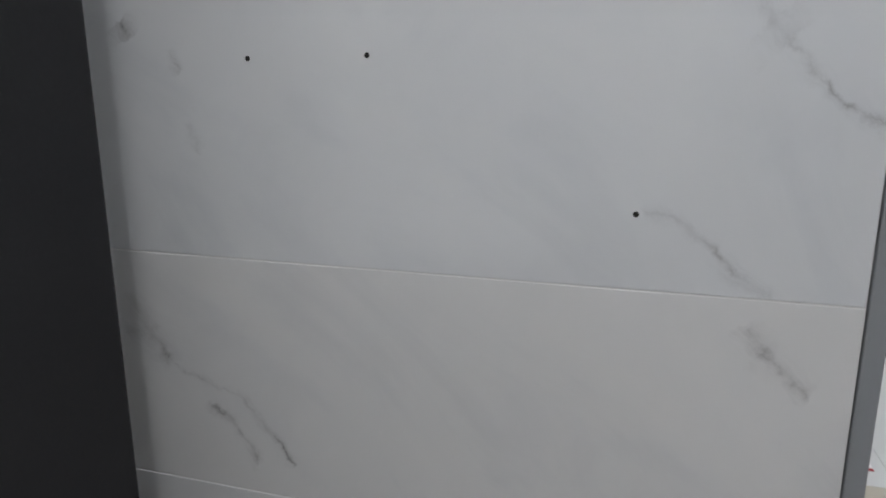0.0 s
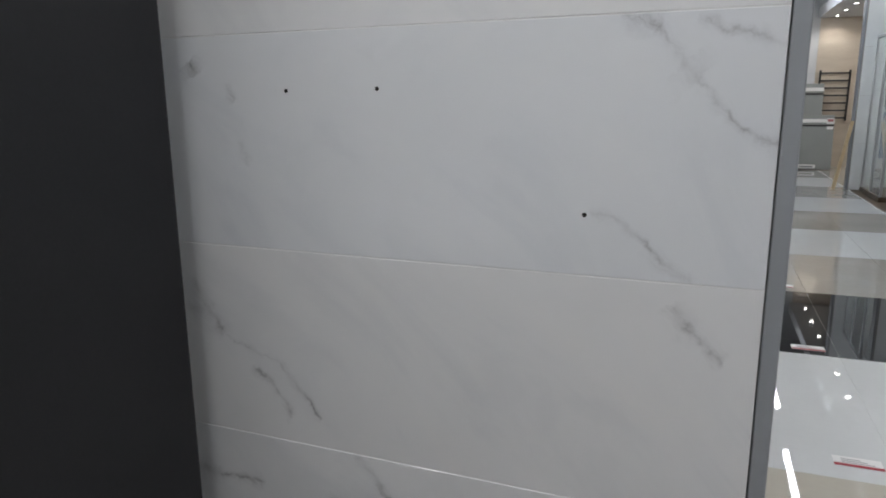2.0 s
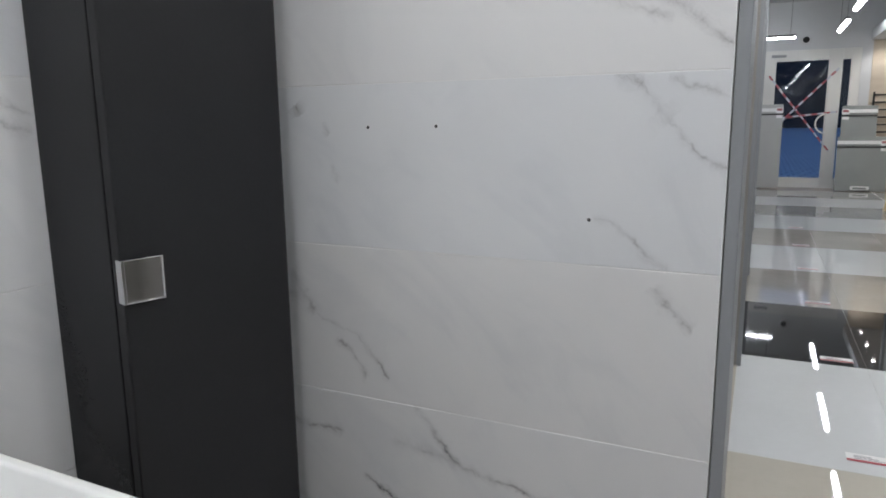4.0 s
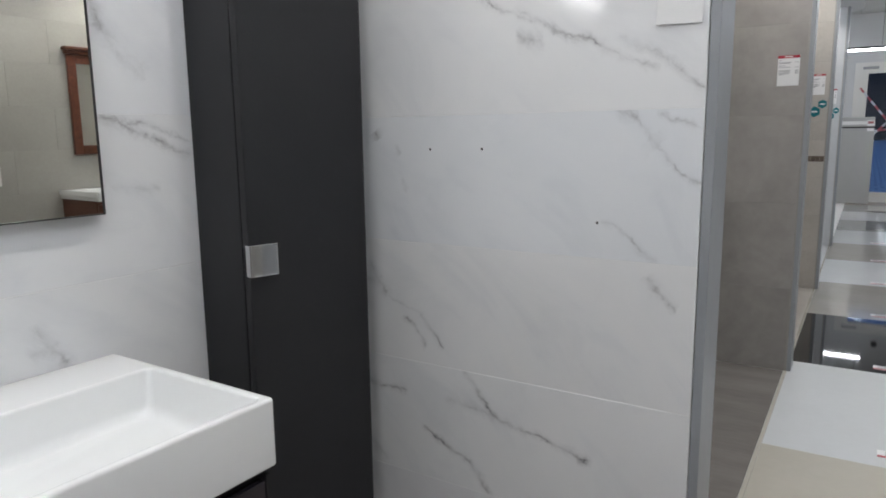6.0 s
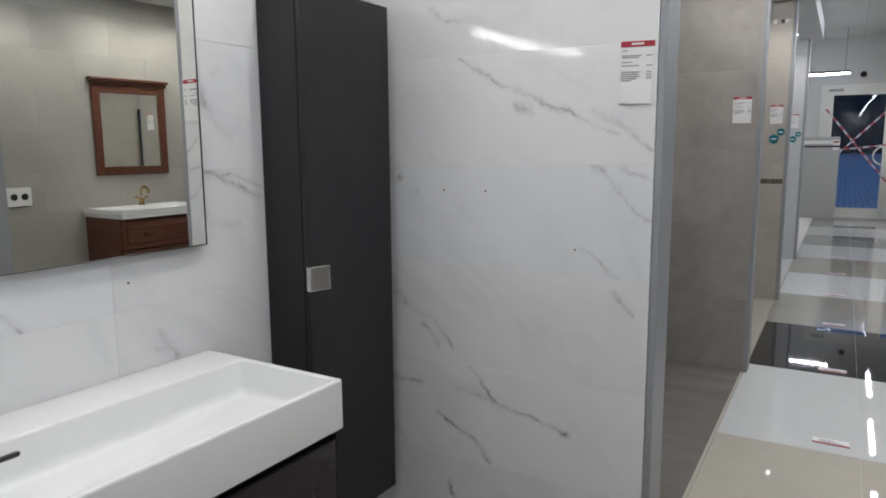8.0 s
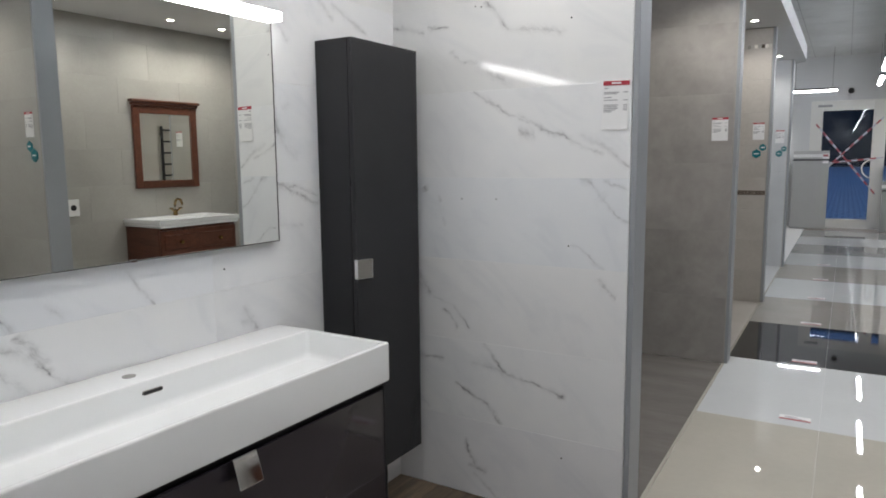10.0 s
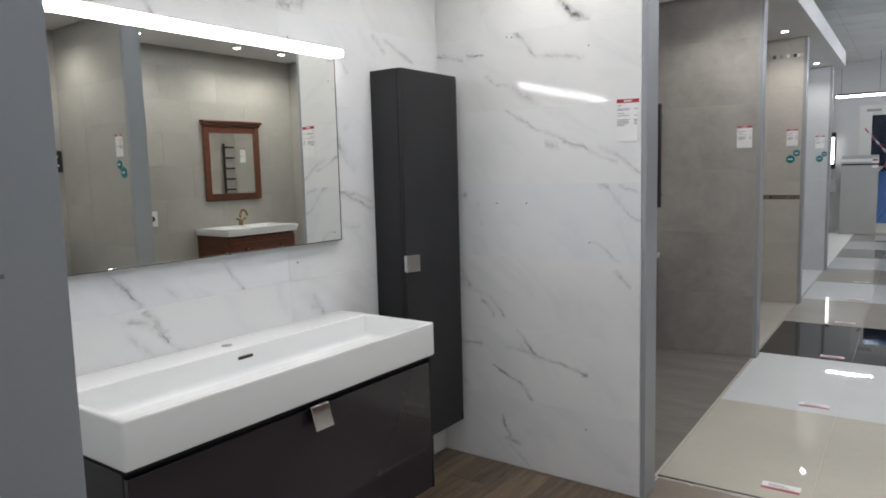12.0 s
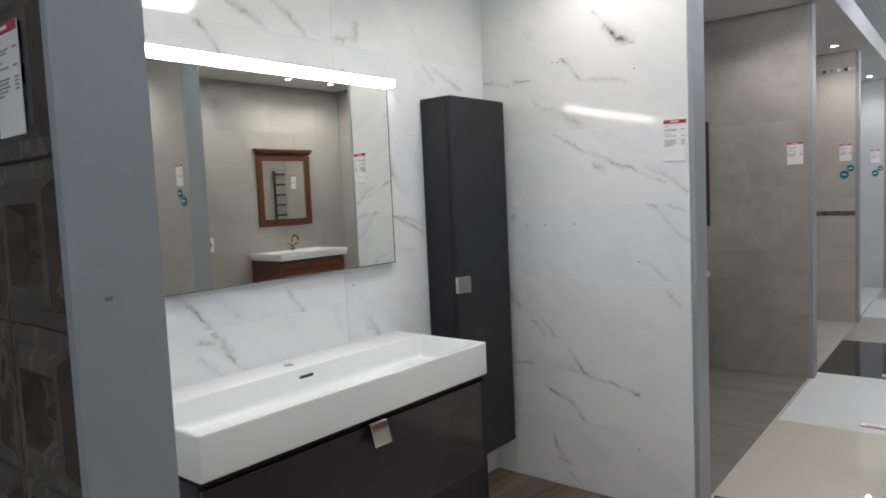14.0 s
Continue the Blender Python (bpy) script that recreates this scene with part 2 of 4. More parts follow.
def clear_glass(name):
    mt, nt, b = nodes_of(name)
    b.inputs["Transmission Weight"].default_value = 1.0
    b.inputs["Roughness"].default_value, b.inputs["IOR"].default_value = 0.0, 1.45
    b.inputs["Base Color"].default_value = (0.93, 0.96, 0.95, 1)
    return mt


V_A = [(0.339, 0.24, 0.38, 0.145, 0.008, 0.6), (0.358, 0.14, 0.425, 0.113, 0.012, 0.9), (0.373, 0.101, 0.477, 0.015, 0.007, 0.4)]
V_B = [(0.084, 0.24, 0.145, 0.236, 0.012, 0.8), (0.145, 0.239, 0.229, 0.244, 0.008, 0.5), (0.422, 0.325, 0.514, 0.217, 0.007, 0.55), (0.514, 0.217, 0.654, 0.19, 0.008, 0.42),
       (0.654, 0.19, 0.766, 0.167, 0.008, 0.6), (0.367, 0.243, 0.514, 0.217, 0.012, 0.2), (0.278, 0.154, 0.349, 0.117, 0.007, 0.6), (0.349, 0.117, 0.439, 0.077, 0.007, 0.6),
       (0.439, 0.077, 0.497, 0.006, 0.007, 0.5), (0.09, 0.077, 0.155, 0.016, 0.01, 0.25)]
V_C = [(0.117, 0.261, 0.164, 0.173, 0.014, 0.75), (0.099, 0.211, 0.155, 0.225, 0.014, 0.5), (0.228, 0.125, 0.266, 0.091, 0.007, 0.6), (0.266, 0.091, 0.297, 0.047, 0.007, 0.6),
       (0.275, 0.14, 0.332, 0.086, 0.006, 0.65), (0.332, 0.086, 0.357, 0.052, 0.006, 0.65), (0.173, 0.166, 0.275, 0.14, 0.004, 0.2), (0.892, 0.302, 0.915, 0.266, 0.012, 0.35),
       (0.903, 0.273, 0.956, 0.237, 0.01, 0.45)]
V_D = [(0.818, 0.33, 0.855, 0.312, 0.007, 0.42), (0.855, 0.312, 0.903, 0.255, 0.006, 0.34), (0.889, 0.269, 0.906, 0.252, 0.016, 0.35), (0.903, 0.255, 0.96, 0.196, 0.006, 0.33),
       (0.96, 0.196, 0.998, 0.172, 0.006, 0.36), (0.908, 0.319, 1.0, 0.286, 0.006, 0.26), (0.779, 0.084, 0.821, 0.079, 0.005, 0.2), (0.821, 0.079, 0.859, 0.047, 0.006, 0.18),
       (0.859, 0.047, 0.904, 0.002, 0.006, 0.24), (0.145, 0.297, 0.159, 0.275, 0.014, 0.4), (0.207, 0.257, 0.221, 0.231, 0.006, 0.3), (0.232, 0.17, 0.24, 0.135, 0.008, 0.25)]
V_E = [(0.373, 0.329, 0.528, 0.241, 0.007, 0.48), (0.528, 0.241, 0.636, 0.198, 0.007, 0.45), (0.636, 0.198, 0.887, 0.087, 0.007, 0.45), (0.583, 0.232, 0.74, 0.147, 0.008, 0.38),
       (0.582, 0.169, 0.641, 0.164, 0.02, 0.28), (0.82, 0.148, 0.935, 0.09, 0.010, 0.32), (0.935, 0.09, 0.995, 0.034, 0.010, 0.34)]
V_F = [(0.278, 0.164, 0.316, 0.122, 0.008, 0.5), (0.316, 0.122, 0.399, 0.108, 0.008, 0.5), (0.404, 0.1, 0.543, 0.001, 0.02, 0.2), (0.0, 0.276, 0.086, 0.261, 0.012, 0.9), (0.04, 0.280, 0.11, 0.246, 0.010, 0.9),
       (0.086, 0.261, 0.156, 0.234, 0.008, 0.8), (0.182, 0.249, 0.259, 0.249, 0.006, 0.5), (0.431, 0.325, 0.484, 0.262, 0.008, 0.55), (0.484, 0.262, 0.527, 0.22, 0.008, 0.55),
       (0.527, 0.22, 0.742, 0.184, 0.012, 0.3)]
V_G = [(0.59, 0.17, 0.642, 0.107, 0.012, 0.5), (0.642, 0.107, 0.698, 0.04, 0.02, 0.6), (0.698, 0.04, 0.772, 0.0, 0.025, 0.5), (0.234, 0.141, 0.264, 0.103, 0.012, 0.25)]
V_H = [(0.267, 0.26, 0.29, 0.18, 0.016, 0.45), (0.29, 0.18, 0.32, 0.13, 0.02, 0.4), (0.32, 0.13, 0.377, 0.078, 0.014, 0.35), (0.32, 0.25, 0.36, 0.27, 0.010, 0.3)]
V_I = [(0.25, 0.327, 0.387, 0.31, 0.007, 0.4), (0.28, 0.327, 0.387, 0.285, 0.009, 0.5), (0.387, 0.285, 0.481, 0.243, 0.009, 0.7), (0.387, 0.31, 0.481, 0.275, 0.006, 0.5), (0.3, 0.18, 0.4, 0.17, 0.01, 0.2)]
V_J = [(0.71, 0.103, 0.793, 0.0, 0.010, 0.4), (0.26, 0.17, 0.334, 0.09, 0.010, 0.4), (0.334, 0.09, 0.412, 0.0, 0.011, 0.55), (0.46, 0.08, 0.53, 0.01, 0.012, 0.2)]
V_K = [(0.345, 0.302, 0.444, 0.287, 0.014, 0.3), (0.412, 0.325, 0.444, 0.287, 0.010, 0.5), (0.444, 0.287, 0.474, 0.235, 0.013, 0.85), (0.455, 0.25, 0.49, 0.215, 0.008, 0.7), (0.474, 0.225, 0.56, 0.15, 0.008, 0.35),
       (0.36, 0.26, 0.46, 0.16, 0.008, 0.2)]
V_L = [(0.45, 0.15, 0.55, 0.077, 0.010, 0.5), (0.55, 0.077, 0.70, 0.01, 0.012, 0.45), (0.69, 0.14, 0.754, 0.096, 0.011, 0.5), (0.754, 0.096, 0.873, 0.017, 0.014, 0.5)]
V_M = [(0.011, 0.038, 0.06, 0.02, 0.016, 0.5), (0.06, 0.03, 0.133, 0.03, 0.014, 0.4), (0.12, 0.02, 0.133, 0.099, 0.012, 0.5)]
V_N = [(0.51, 0.31, 0.6, 0.25, 0.010, 0.25), (0.6, 0.299, 0.78, 0.225, 0.010, 0.3), (0.3, 0.2, 0.36, 0.14, 0.012, 0.25)]
TINTS = {"A": (0.985, 0.98, 0.99), "C": (0.985, 0.982, 0.98), "D": (0.965, 0.98, 1.0), "F": (1.0, 0.995, 0.98), "G": (1.0, 0.995, 0.975), "M": (1.0, 0.995, 0.975), "L": (1.0, 0.995, 0.98), "H": (0.985, 0.99, 1.0), "J": (0.97, 0.98, 1.0)}
MARBLE = {k: marble("white_marble_porcelain_" + k, v, i + 1, TINTS.get(k, (1, 1, 1))) for i, (k, v) in enumerate(
    zip("ABCDEFGHIJKLMN", (V_A, V_B, V_C, V_D, V_E, V_F, V_G, V_H, V_I, V_J, V_K, V_L, V_M, V_N)))}

GREY_TILE = surface("grey_concrete_tile", (0.315, 0.303, 0.278), (0.40, 0.388, 0.36), 1.8, 0.38, grain=60, bump=0.04, piece=0.05)
DARK_TILE = surface("warm_grey_concrete_tile", (0.235, 0.220, 0.206), (0.385, 0.363, 0.342), 2.6, 0.30, grain=14, bump=0.01, piece=0.03, detail=5)
DARK_FLOOR = surface("dark_taupe_polished_tile", (0.170, 0.157, 0.143), (0.250, 0.232, 0.214), 1.5, 0.16, grain=25, bump=0.0, piece=0.05, stretch=(0.5, 2, 1), detail=3)
BEIGE_TILE = surface("beige_stone_tile", (0.40, 0.37, 0.33), (0.52, 0.49, 0.45), 2.0, 0.3, grain=50, bump=0.03, piece=0.06)
PALE_TILE = surface("pale_grey_tile", (0.52, 0.53, 0.54), (0.60, 0.61, 0.62), 2.0, 0.3, grain=50, bump=0.03, piece=0.04)
SAND_TILE = surface("sand_travertine_tile", (0.50, 0.42, 0.33), (0.66, 0.58, 0.48), 1.5, 0.35, grain=30, bump=0.05, piece=0.08, stretch=(0.5, 1, 3))
WHITE_TILE = surface("white_gloss_tile", (0.70, 0.73, 0.74), (0.78, 0.80, 0.80), 2.0, 0.12, grain=50, bump=0.01, piece=0.03)
MOSAIC = surface("brown_stone_mosaic", (0.06, 0.045, 0.035), (0.20, 0.165, 0.135), 9.0, 0.2, grain=40, bump=0.02, piece=0.7)
MOSAIC_GLASS = surface("mirror_glass_mosaic", (0.70, 0.66, 0.58), (0.93, 0.91, 0.86), 9.0, 0.18, 0.2, grain=40, bump=0.02, piece=0.9)
GROUT = surface("grey_grout", (0.30, 0.29, 0.27), (0.36, 0.35, 0.33), 20, 0.9, grain=200, bump=0.1)
PALE_GROUT = surface("white_grout", (0.74, 0.74, 0.74), (0.80, 0.80, 0.80), 20, 0.85, grain=200, bump=0.1)
CAP = surface("grey_plastic_trim", (0.275, 0.290, 0.308), (0.305, 0.320, 0.340), 2.5, 0.42, grain=120, bump=0.02)
CAP_EDGE = surface("shadowed_grey_trim_edge", (0.13, 0.14, 0.155), (0.15, 0.16, 0.175), 2.5, 0.5, grain=120, bump=0.02)
DOOR_WHITE = surface("white_door_lacquer", (0.70, 0.695, 0.67), (0.76, 0.755, 0.73), 1.5, 0.35, grain=60, bump=0.01)
PAINT = surface("white_wall_paint", (0.58, 0.59, 0.60), (0.64, 0.65, 0.66), 1.2, 0.7, grain=90, bump=0.05)
CEIL = surface("white_ceiling_paint", (0.60, 0.605, 0.61), (0.66, 0.665, 0.67), 1.5, 0.8, grain=90, bump=0.04)
CEIL_PANEL = surface("white_ceiling_panel", (0.46, 0.475, 0.475), (0.54, 0.555, 0.555), 2.0, 0.8, grain=160, bump=0.12, piece=0.06)
CEIL_GRID = surface("grey_ceiling_grid", (0.30, 0.31, 0.32), (0.36, 0.37, 0.38), 3, 0.6)
CHARCOAL = surface("charcoal_satin_lacquer", (0.0165, 0.017, 0.019), (0.023, 0.0235, 0.0255), 1.6, 0.21, grain=220, bump=0.01)
CHARCOAL_GLOSS = surface("charcoal_gloss_lacquer", (0.020, 0.0175, 0.0235), (0.025, 0.022, 0.029), 1.5, 0.06, grain=200, bump=0.0, spread=0.02)
CHARCOAL.node_tree.nodes["Principled BSDF"].inputs["Specular IOR Level"].default_value = 0.3
# flat near-black that paints the shade inside gaps, slots and recesses
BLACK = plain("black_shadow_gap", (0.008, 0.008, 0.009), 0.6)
CERAMIC = surface("white_glazed_ceramic", (0.78, 0.79, 0.79), (0.81, 0.82, 0.82), 1.0, 0.045, grain=60, bump=0.0, spread=0.03)
CHROME = surface("polished_chrome", (0.78, 0.78, 0.79), (0.84, 0.84, 0.85), 6, 0.06, 1.0, grain=300, bump=0.0, spread=0.05)
MIRROR = plain("silvered_mirror", (0.88, 0.885, 0.845), 0.0, 1.0)
MIRROR_EDGE = plain("dark_mirror_edge", (0.02, 0.02, 0.022), 0.35)
LED_WHITE = glow("led_diffuser", (1.0, 0.98, 0.96), LED)
SOFT_TUBE = glow("soft_lamp_tube", (1.0, 0.97, 0.92), 4.0)
TUBE_WHITE = glow("lamp_tube", (0.95, 0.98, 1.03), TUBE)
DISC_WHITE = glow("spot_lamp_disc", (1.0, 0.96, 0.90), DISC)
BLACK_METAL = surface("black_powder_coat", (0.012, 0.012, 0.013), (0.018, 0.018, 0.019), 8, 0.45, grain=300, bump=0.05)
STEEL = surface("satin_aluminium", (0.52, 0.53, 0.54), (0.60, 0.61, 0.62), 5, 0.3, 0.9, grain=200, bump=0.02)
WALNUT = wood("reddish_walnut", (0.045, 0.014, 0.008), (0.13, 0.045, 0.024), 0.35)
OAK_FLOOR = wood("brown_oak_look_tile", (0.034, 0.024, 0.016), (0.225, 0.165, 0.108), 0.36)
BATTEN = wood("raw_pine", (0.45, 0.34, 0.20), (0.62, 0.50, 0.32), 0.6)
BRASS = surface("aged_brass", (0.38, 0.25, 0.09), (0.50, 0.34, 0.13), 9, 0.22, 1.0, grain=200, bump=0.02)
PAPER = surface("white_card", (0.74, 0.74, 0.74), (0.80, 0.80, 0.80), 6, 0.35, grain=100, bump=0.0)
RED = plain("red_print", (0.36, 0.014, 0.032), 0.4)
FADED_RED = plain("faded_red_print", (0.36, 0.12, 0.13), 0.5)
INK = plain("grey_print", (0.30, 0.30, 0.32), 0.5)
TEAL = surface("teal_plastic", (0.0, 0.13, 0.16), (0.0, 0.19, 0.22), 8, 0.35)
HOLE = plain("drill_hole", (0.01, 0.009, 0.008), 0.9)
STONE = dark_stone("dark_brown_marble")
TAPE = striped("red_white_tape", (0.42, 0.10, 0.12), (0.55, 0.57, 0.64), 0.20)
GLASS = clear_glass("clear_glass")
SLAB_CREAM = surface("cream_polished_porcelain", (0.50, 0.475, 0.41), (0.56, 0.53, 0.46), 1.8, 0.022, grain=30, bump=0.0, piece=0.04, spread=0.01)
SLAB_WHITE = surface("white_polished_porcelain", (0.66, 0.68, 0.69), (0.72, 0.74, 0.75), 1.6, 0.022, grain=30, bump=0.0, piece=0.03, spread=0.01)
SLAB_BLACK = surface("black_polished_porcelain", (0.010, 0.010, 0.011), (0.018, 0.018, 0.019), 3, 0.03, grain=60, bump=0.0, piece=0.1, spread=0.02)
SLAB_GREIGE = surface("greige_polished_porcelain", (0.36, 0.34, 0.31), (0.44, 0.42, 0.385), 2.0, 0.05, grain=30, bump=0.0, piece=0.06, spread=0.03)
SLAB_GREY = surface("grey_polished_porcelain", (0.30, 0.30, 0.30), (0.40, 0.40, 0.395), 2.2, 0.06, grain=30, bump=0.0, piece=0.06, spread=0.03)
SLAB_BROWN = surface("brown_matt_tile", (0.20, 0.165, 0.135), (0.30, 0.26, 0.22), 2.2, 0.3, grain=40, bump=0.02, piece=0.08)
DISPLAY = surface("grey_sample_board", (0.26, 0.275, 0.27), (0.31, 0.325, 0.32), 1.4, 0.18, grain=80, bump=0.01)
DISPLAY_GLOSS = surface("pale_gloss_sample_board", (0.42, 0.425, 0.42), (0.48, 0.485, 0.48), 1.4, 0.05, grain=80, bump=0.0, spread=0.02)


def paving(name):
    """Pale concrete pavers with dark joints, in courses of half a metre by a quarter."""
    mt, nt, b = nodes_of(name)
    vec = coords(nt, False)[0]
    br = nt.nodes.new("ShaderNodeTexBrick")
    br.inputs["Color1"].default_value, br.inputs["Color2"].default_value, br.inputs["Mortar"].default_value = (0.30, 0.35, 0.38, 1), (0.37, 0.43, 0.46, 1), (0.14, 0.17, 0.19, 1)
    br.inputs["Scale"].default_value, br.inputs["Mortar Size"].default_value = 1.0, 0.03
    br.inputs["Brick Width"].default_value, br.inputs["Row Height"].default_value = 0.25, 0.6
    link(nt, vec, br.inputs["Vector"])
    wear = noise_node(nt, vec, 0.35, 4)
    link(nt, mix(nt, math_node(nt, "MULTIPLY", wear.outputs[0], 0.5), br.outputs["Color"], (0.20, 0.23, 0.28)), b.inputs["Base Color"])
    b.inputs["Roughness"].default_value = 0.55
    return mt


PAVING = paving("outdoor_paving")
NIGHT = surface("dark_facade", (0.010, 0.011, 0.015), (0.025, 0.027, 0.033), 0.3, 0.8, grain=4)

# ---- setting ----
H_CAN, H_TOP = 2.57, 3.30
TILE_CACHE = {}


def tile_mesh(key, u0, u1, z0, z1, thick, material, edge=0.0008):
    k = (key, round(u0, 3), round(u1, 3), round(z0, 3), round(z1, 3), thick)
    if k not in TILE_CACHE:
        bm = bmesh.new()
        e = edge
        back = [bm.verts.new(p) for p in ((u0, 0, z0), (u1, 0, z0), (u1, 0, z1), (u0, 0, z1))]
        mid = [bm.verts.new(p) for p in ((u0, e - thick, z0), (u1, e - thick, z0), (u1, e - thick, z1), (u0, e - thick, z1))]
        top = [bm.verts.new(p) for p in ((u0 + e, -thick, z0 + e), (u1 - e, -thick, z0 + e), (u1 - e, -thick, z1 - e), (u0 + e, -thick, z1 - e))]
        for a, b in ((back, mid), (mid, top)):
            for i in range(4):
                j = (i + 1) % 4
                bm.faces.new((a[i], a[j], b[j], b[i]))
        bm.faces.new(top)
        TILE_CACHE[k] = mesh("tile", bm, material)
    return TILE_CACHE[k]


def tile_face(wall, m, u0, u1, z0, z1, tw, th, material, tilts={}, stagger=0.0, ustart=None, zstart=0.0, gap=0.0014, thick=0.009, pick=None):
    """Tiles over a wall face: m takes u along the face, -y out of it."""
    inv = wall.matrix_basis.inverted()
    ustart = u0 if ustart is None else ustart
    row = 0
    z = zstart
    while z < z1 - 0.005:
        col, u = 0, ustart - (stagger * tw if row % 2 else 0)
        while u < u1 - 0.005:
            a, b, c, d = max(u, u0), min(u + tw, u1), max(z, z0), min(z + th, z1)
            if b - a > 0.012 and d - c > 0.012:
                key, mat = pick(row, col) if pick else (material.name, material)
                ob = new("tile", tile_mesh(key, a - u + gap / 2, b - u - gap / 2, c - z + gap / 2, d - z - gap / 2, thick, mat))
                ob.parent = wall
                ob.matrix_basis = inv @ m @ pose(u, random.uniform(-0.0003, 0.0003), z, random.uniform(-0.05, 0.05) + tilts.get(row, 0.0), 0, random.uniform(-0.03, 0.03))
            u += tw
            col += 1
        z += th
        row += 1


# floors
floor = structure("floor", boxm(-7, 9, -9, 13.4, -0.2, -0.0022), PALE_GROUT, "grey screed bed under the showroom floor tiles", "floor", C)


def slabs(parent, m, u0, u1, v0, v1, du, dv, material, name="slab", thick=0.012, gap=0.0013, stagger=0.0):
    key = (name, material.name, du, dv)
    n = 0
    u = u0
    while u < u1 - 0.01:
        v = v0 - (stagger * dv * (n % 3) if stagger else 0)
        while v < v1 - 0.01:
            a, b, w = max(v, v0), min(v + dv, v1), min(du, u1 - u)
            k = (key, round(w, 3), round(b - a, 3))
            if k not in TILE_CACHE:
                bm = bmesh.new()
                box(bm, gap / 2, w - gap / 2, gap / 2, b - a - gap / 2, -thick, 0, 0.0005, 1)
                TILE_CACHE[k] = mesh(name, bm, material)
            ob = new(name, TILE_CACHE[k])
            ob.parent = parent
            ob.matrix_basis = m @ pose(u, a, random.uniform(-0.0003, 0.0003))
            v += dv
        u += du
        n += 1


BANDS = [SLAB_CREAM, SLAB_WHITE, SLAB_BLACK, SLAB_GREIGE, SLAB_WHITE, SLAB_GREIGE, SLAB_WHITE, SLAB_GREY, SLAB_WHITE, SLAB_GREY, SLAB_BROWN]
I4 = Matrix.Identity(4)

# booth walls: centre line of each partition along the aisle
LEFT_V = [2.215, 4.49, 6.98]          # front faces beyond the marble bay
OPP_V = [-2.71, -0.30, 2.07, 4.55, 7.01, 9.42]
THICK = 0.13


def end_cap(wall, m, z1, thick=THICK):
    """Grey plastic profile over the end of a partition; m: its front corner, x out of the end, y along the thickness."""
    inv = wall.matrix_basis.inverted()
    part("end_cap", boxm(0.0015, 0.022, 0.0, thick, 0.0, z1, 0.002), CAP, wall, "grey plastic end profile", m=inv @ m)


# marble bay: back wall and side partition
wall_marble_side = structure("wall_marble_side", boxm(-0.90, -0.7360, -1.47, 1.03, 0, H_TOP), PALE_GROUT, "bay wall clad in white grey-veined marble porcelain tiles", "wall")
LEFT_PICK = {(2, 0): "C", (2, 1): "K", (3, 0): "I", (3, 1): "J", (4, 0): "H", (4, 1): "E", (5, 0): "N", (5, 1): "F", (6, 0): "M", (6, 1): "L", (1, 0): "B", (0, 0): "A"}


def pick_left(r, c):
    k = LEFT_PICK.get((r, c), "ABCDEFGHIJKLMN"[(r * 5 + c * 3 + 2) % 14])
    return k, MARBLE[k]


# u runs along +y from the near end
M_LEFT = Matrix.Translation((-0.744, 0, 0)) @ pose(0, 0, 0, 0, 0, 90)


tile_face(wall_marble_side, M_LEFT, -1.356, 0.890, 0.0, H_CAN, 1.0, 0.331, None, ustart=-2.075, zstart=-0.005, pick=lambda r, c: pick_left(r, 2 - c))

wall_marble_end = structure("wall_marble_end", boxm(-0.735, 0.2615, 0.8940, 1.02, 0, H_CAN), PALE_GROUT, "partition clad in white grey-veined marble porcelain tiles", "wall")
END_PICK = "ABCDEFGC"
tile_face(wall_marble_end, Matrix.Translation((-0.735, 0.902, 0)), 0.0, 0.9968, 0.0, H_CAN, 1.0, 0.331, None, tilts={4: 0.6}, zstart=-0.005, pick=lambda r, c: (END_PICK[r], MARBLE[END_PICK[r]]))
end_cap(wall_marble_end, Matrix.Translation((0.262, 0.8925, 0)), H_CAN)
tile_face(wall_marble_end, Matrix.Translation((0.255, 1.02, 0)) @ pose(0, 0, 0, 0, 0, 180), 0.0, 0.99, 0.0, H_CAN, 0.6, 0.3, DARK_TILE)


def drill_hole(x, z, wall="end"):
    bm = bmesh.new()
    if wall == "end":
        bmesh.ops.create_circle(bm, cap_ends=True, segments=14, radius=0.0032, matrix=pose(x, 0.8922, z, 90, 0, 0))
        cyl(bm, (x, 0.8925, z), (x, 0.896, z), 0.0028, 12)
        w = wall_marble_end
    else:
        bmesh.ops.create_circle(bm, cap_ends=True, segments=14, radius=0.0032, matrix=pose(-0.7342, x, z, 0, 90, 0))
        cyl(bm, (-0.7345, x, z), (-0.738, x, z), 0.0028, 12)
        w = wall_marble_side
    part("drill_hole", bm, HOLE, w, "small dark drill hole")


for hx, hz in ((-0.412, 1.234), (-0.259, 1.235), (0.040, 1.070), (0.023, 0.247), (0.039, 1.881), (-0.348, 1.965), (-0.322, 1.961)):
    drill_hole(hx, hz)
for hy, hz in ((-0.034, 1.055), (-0.029, 1.889)):
    drill_hole(hy, hz, "side")

# near partition with carved dark stone
wall_stone_end = structure("wall_stone_end", boxm(-0.735, 0.2575, -1.457, -1.3585, 0, H_CAN), GROUT, "partition clad in carved dark brown marble tiles", "wall")
end_cap(wall_stone_end, Matrix.Translation((0.258, -1.487, 0)), H_CAN, 0.132)
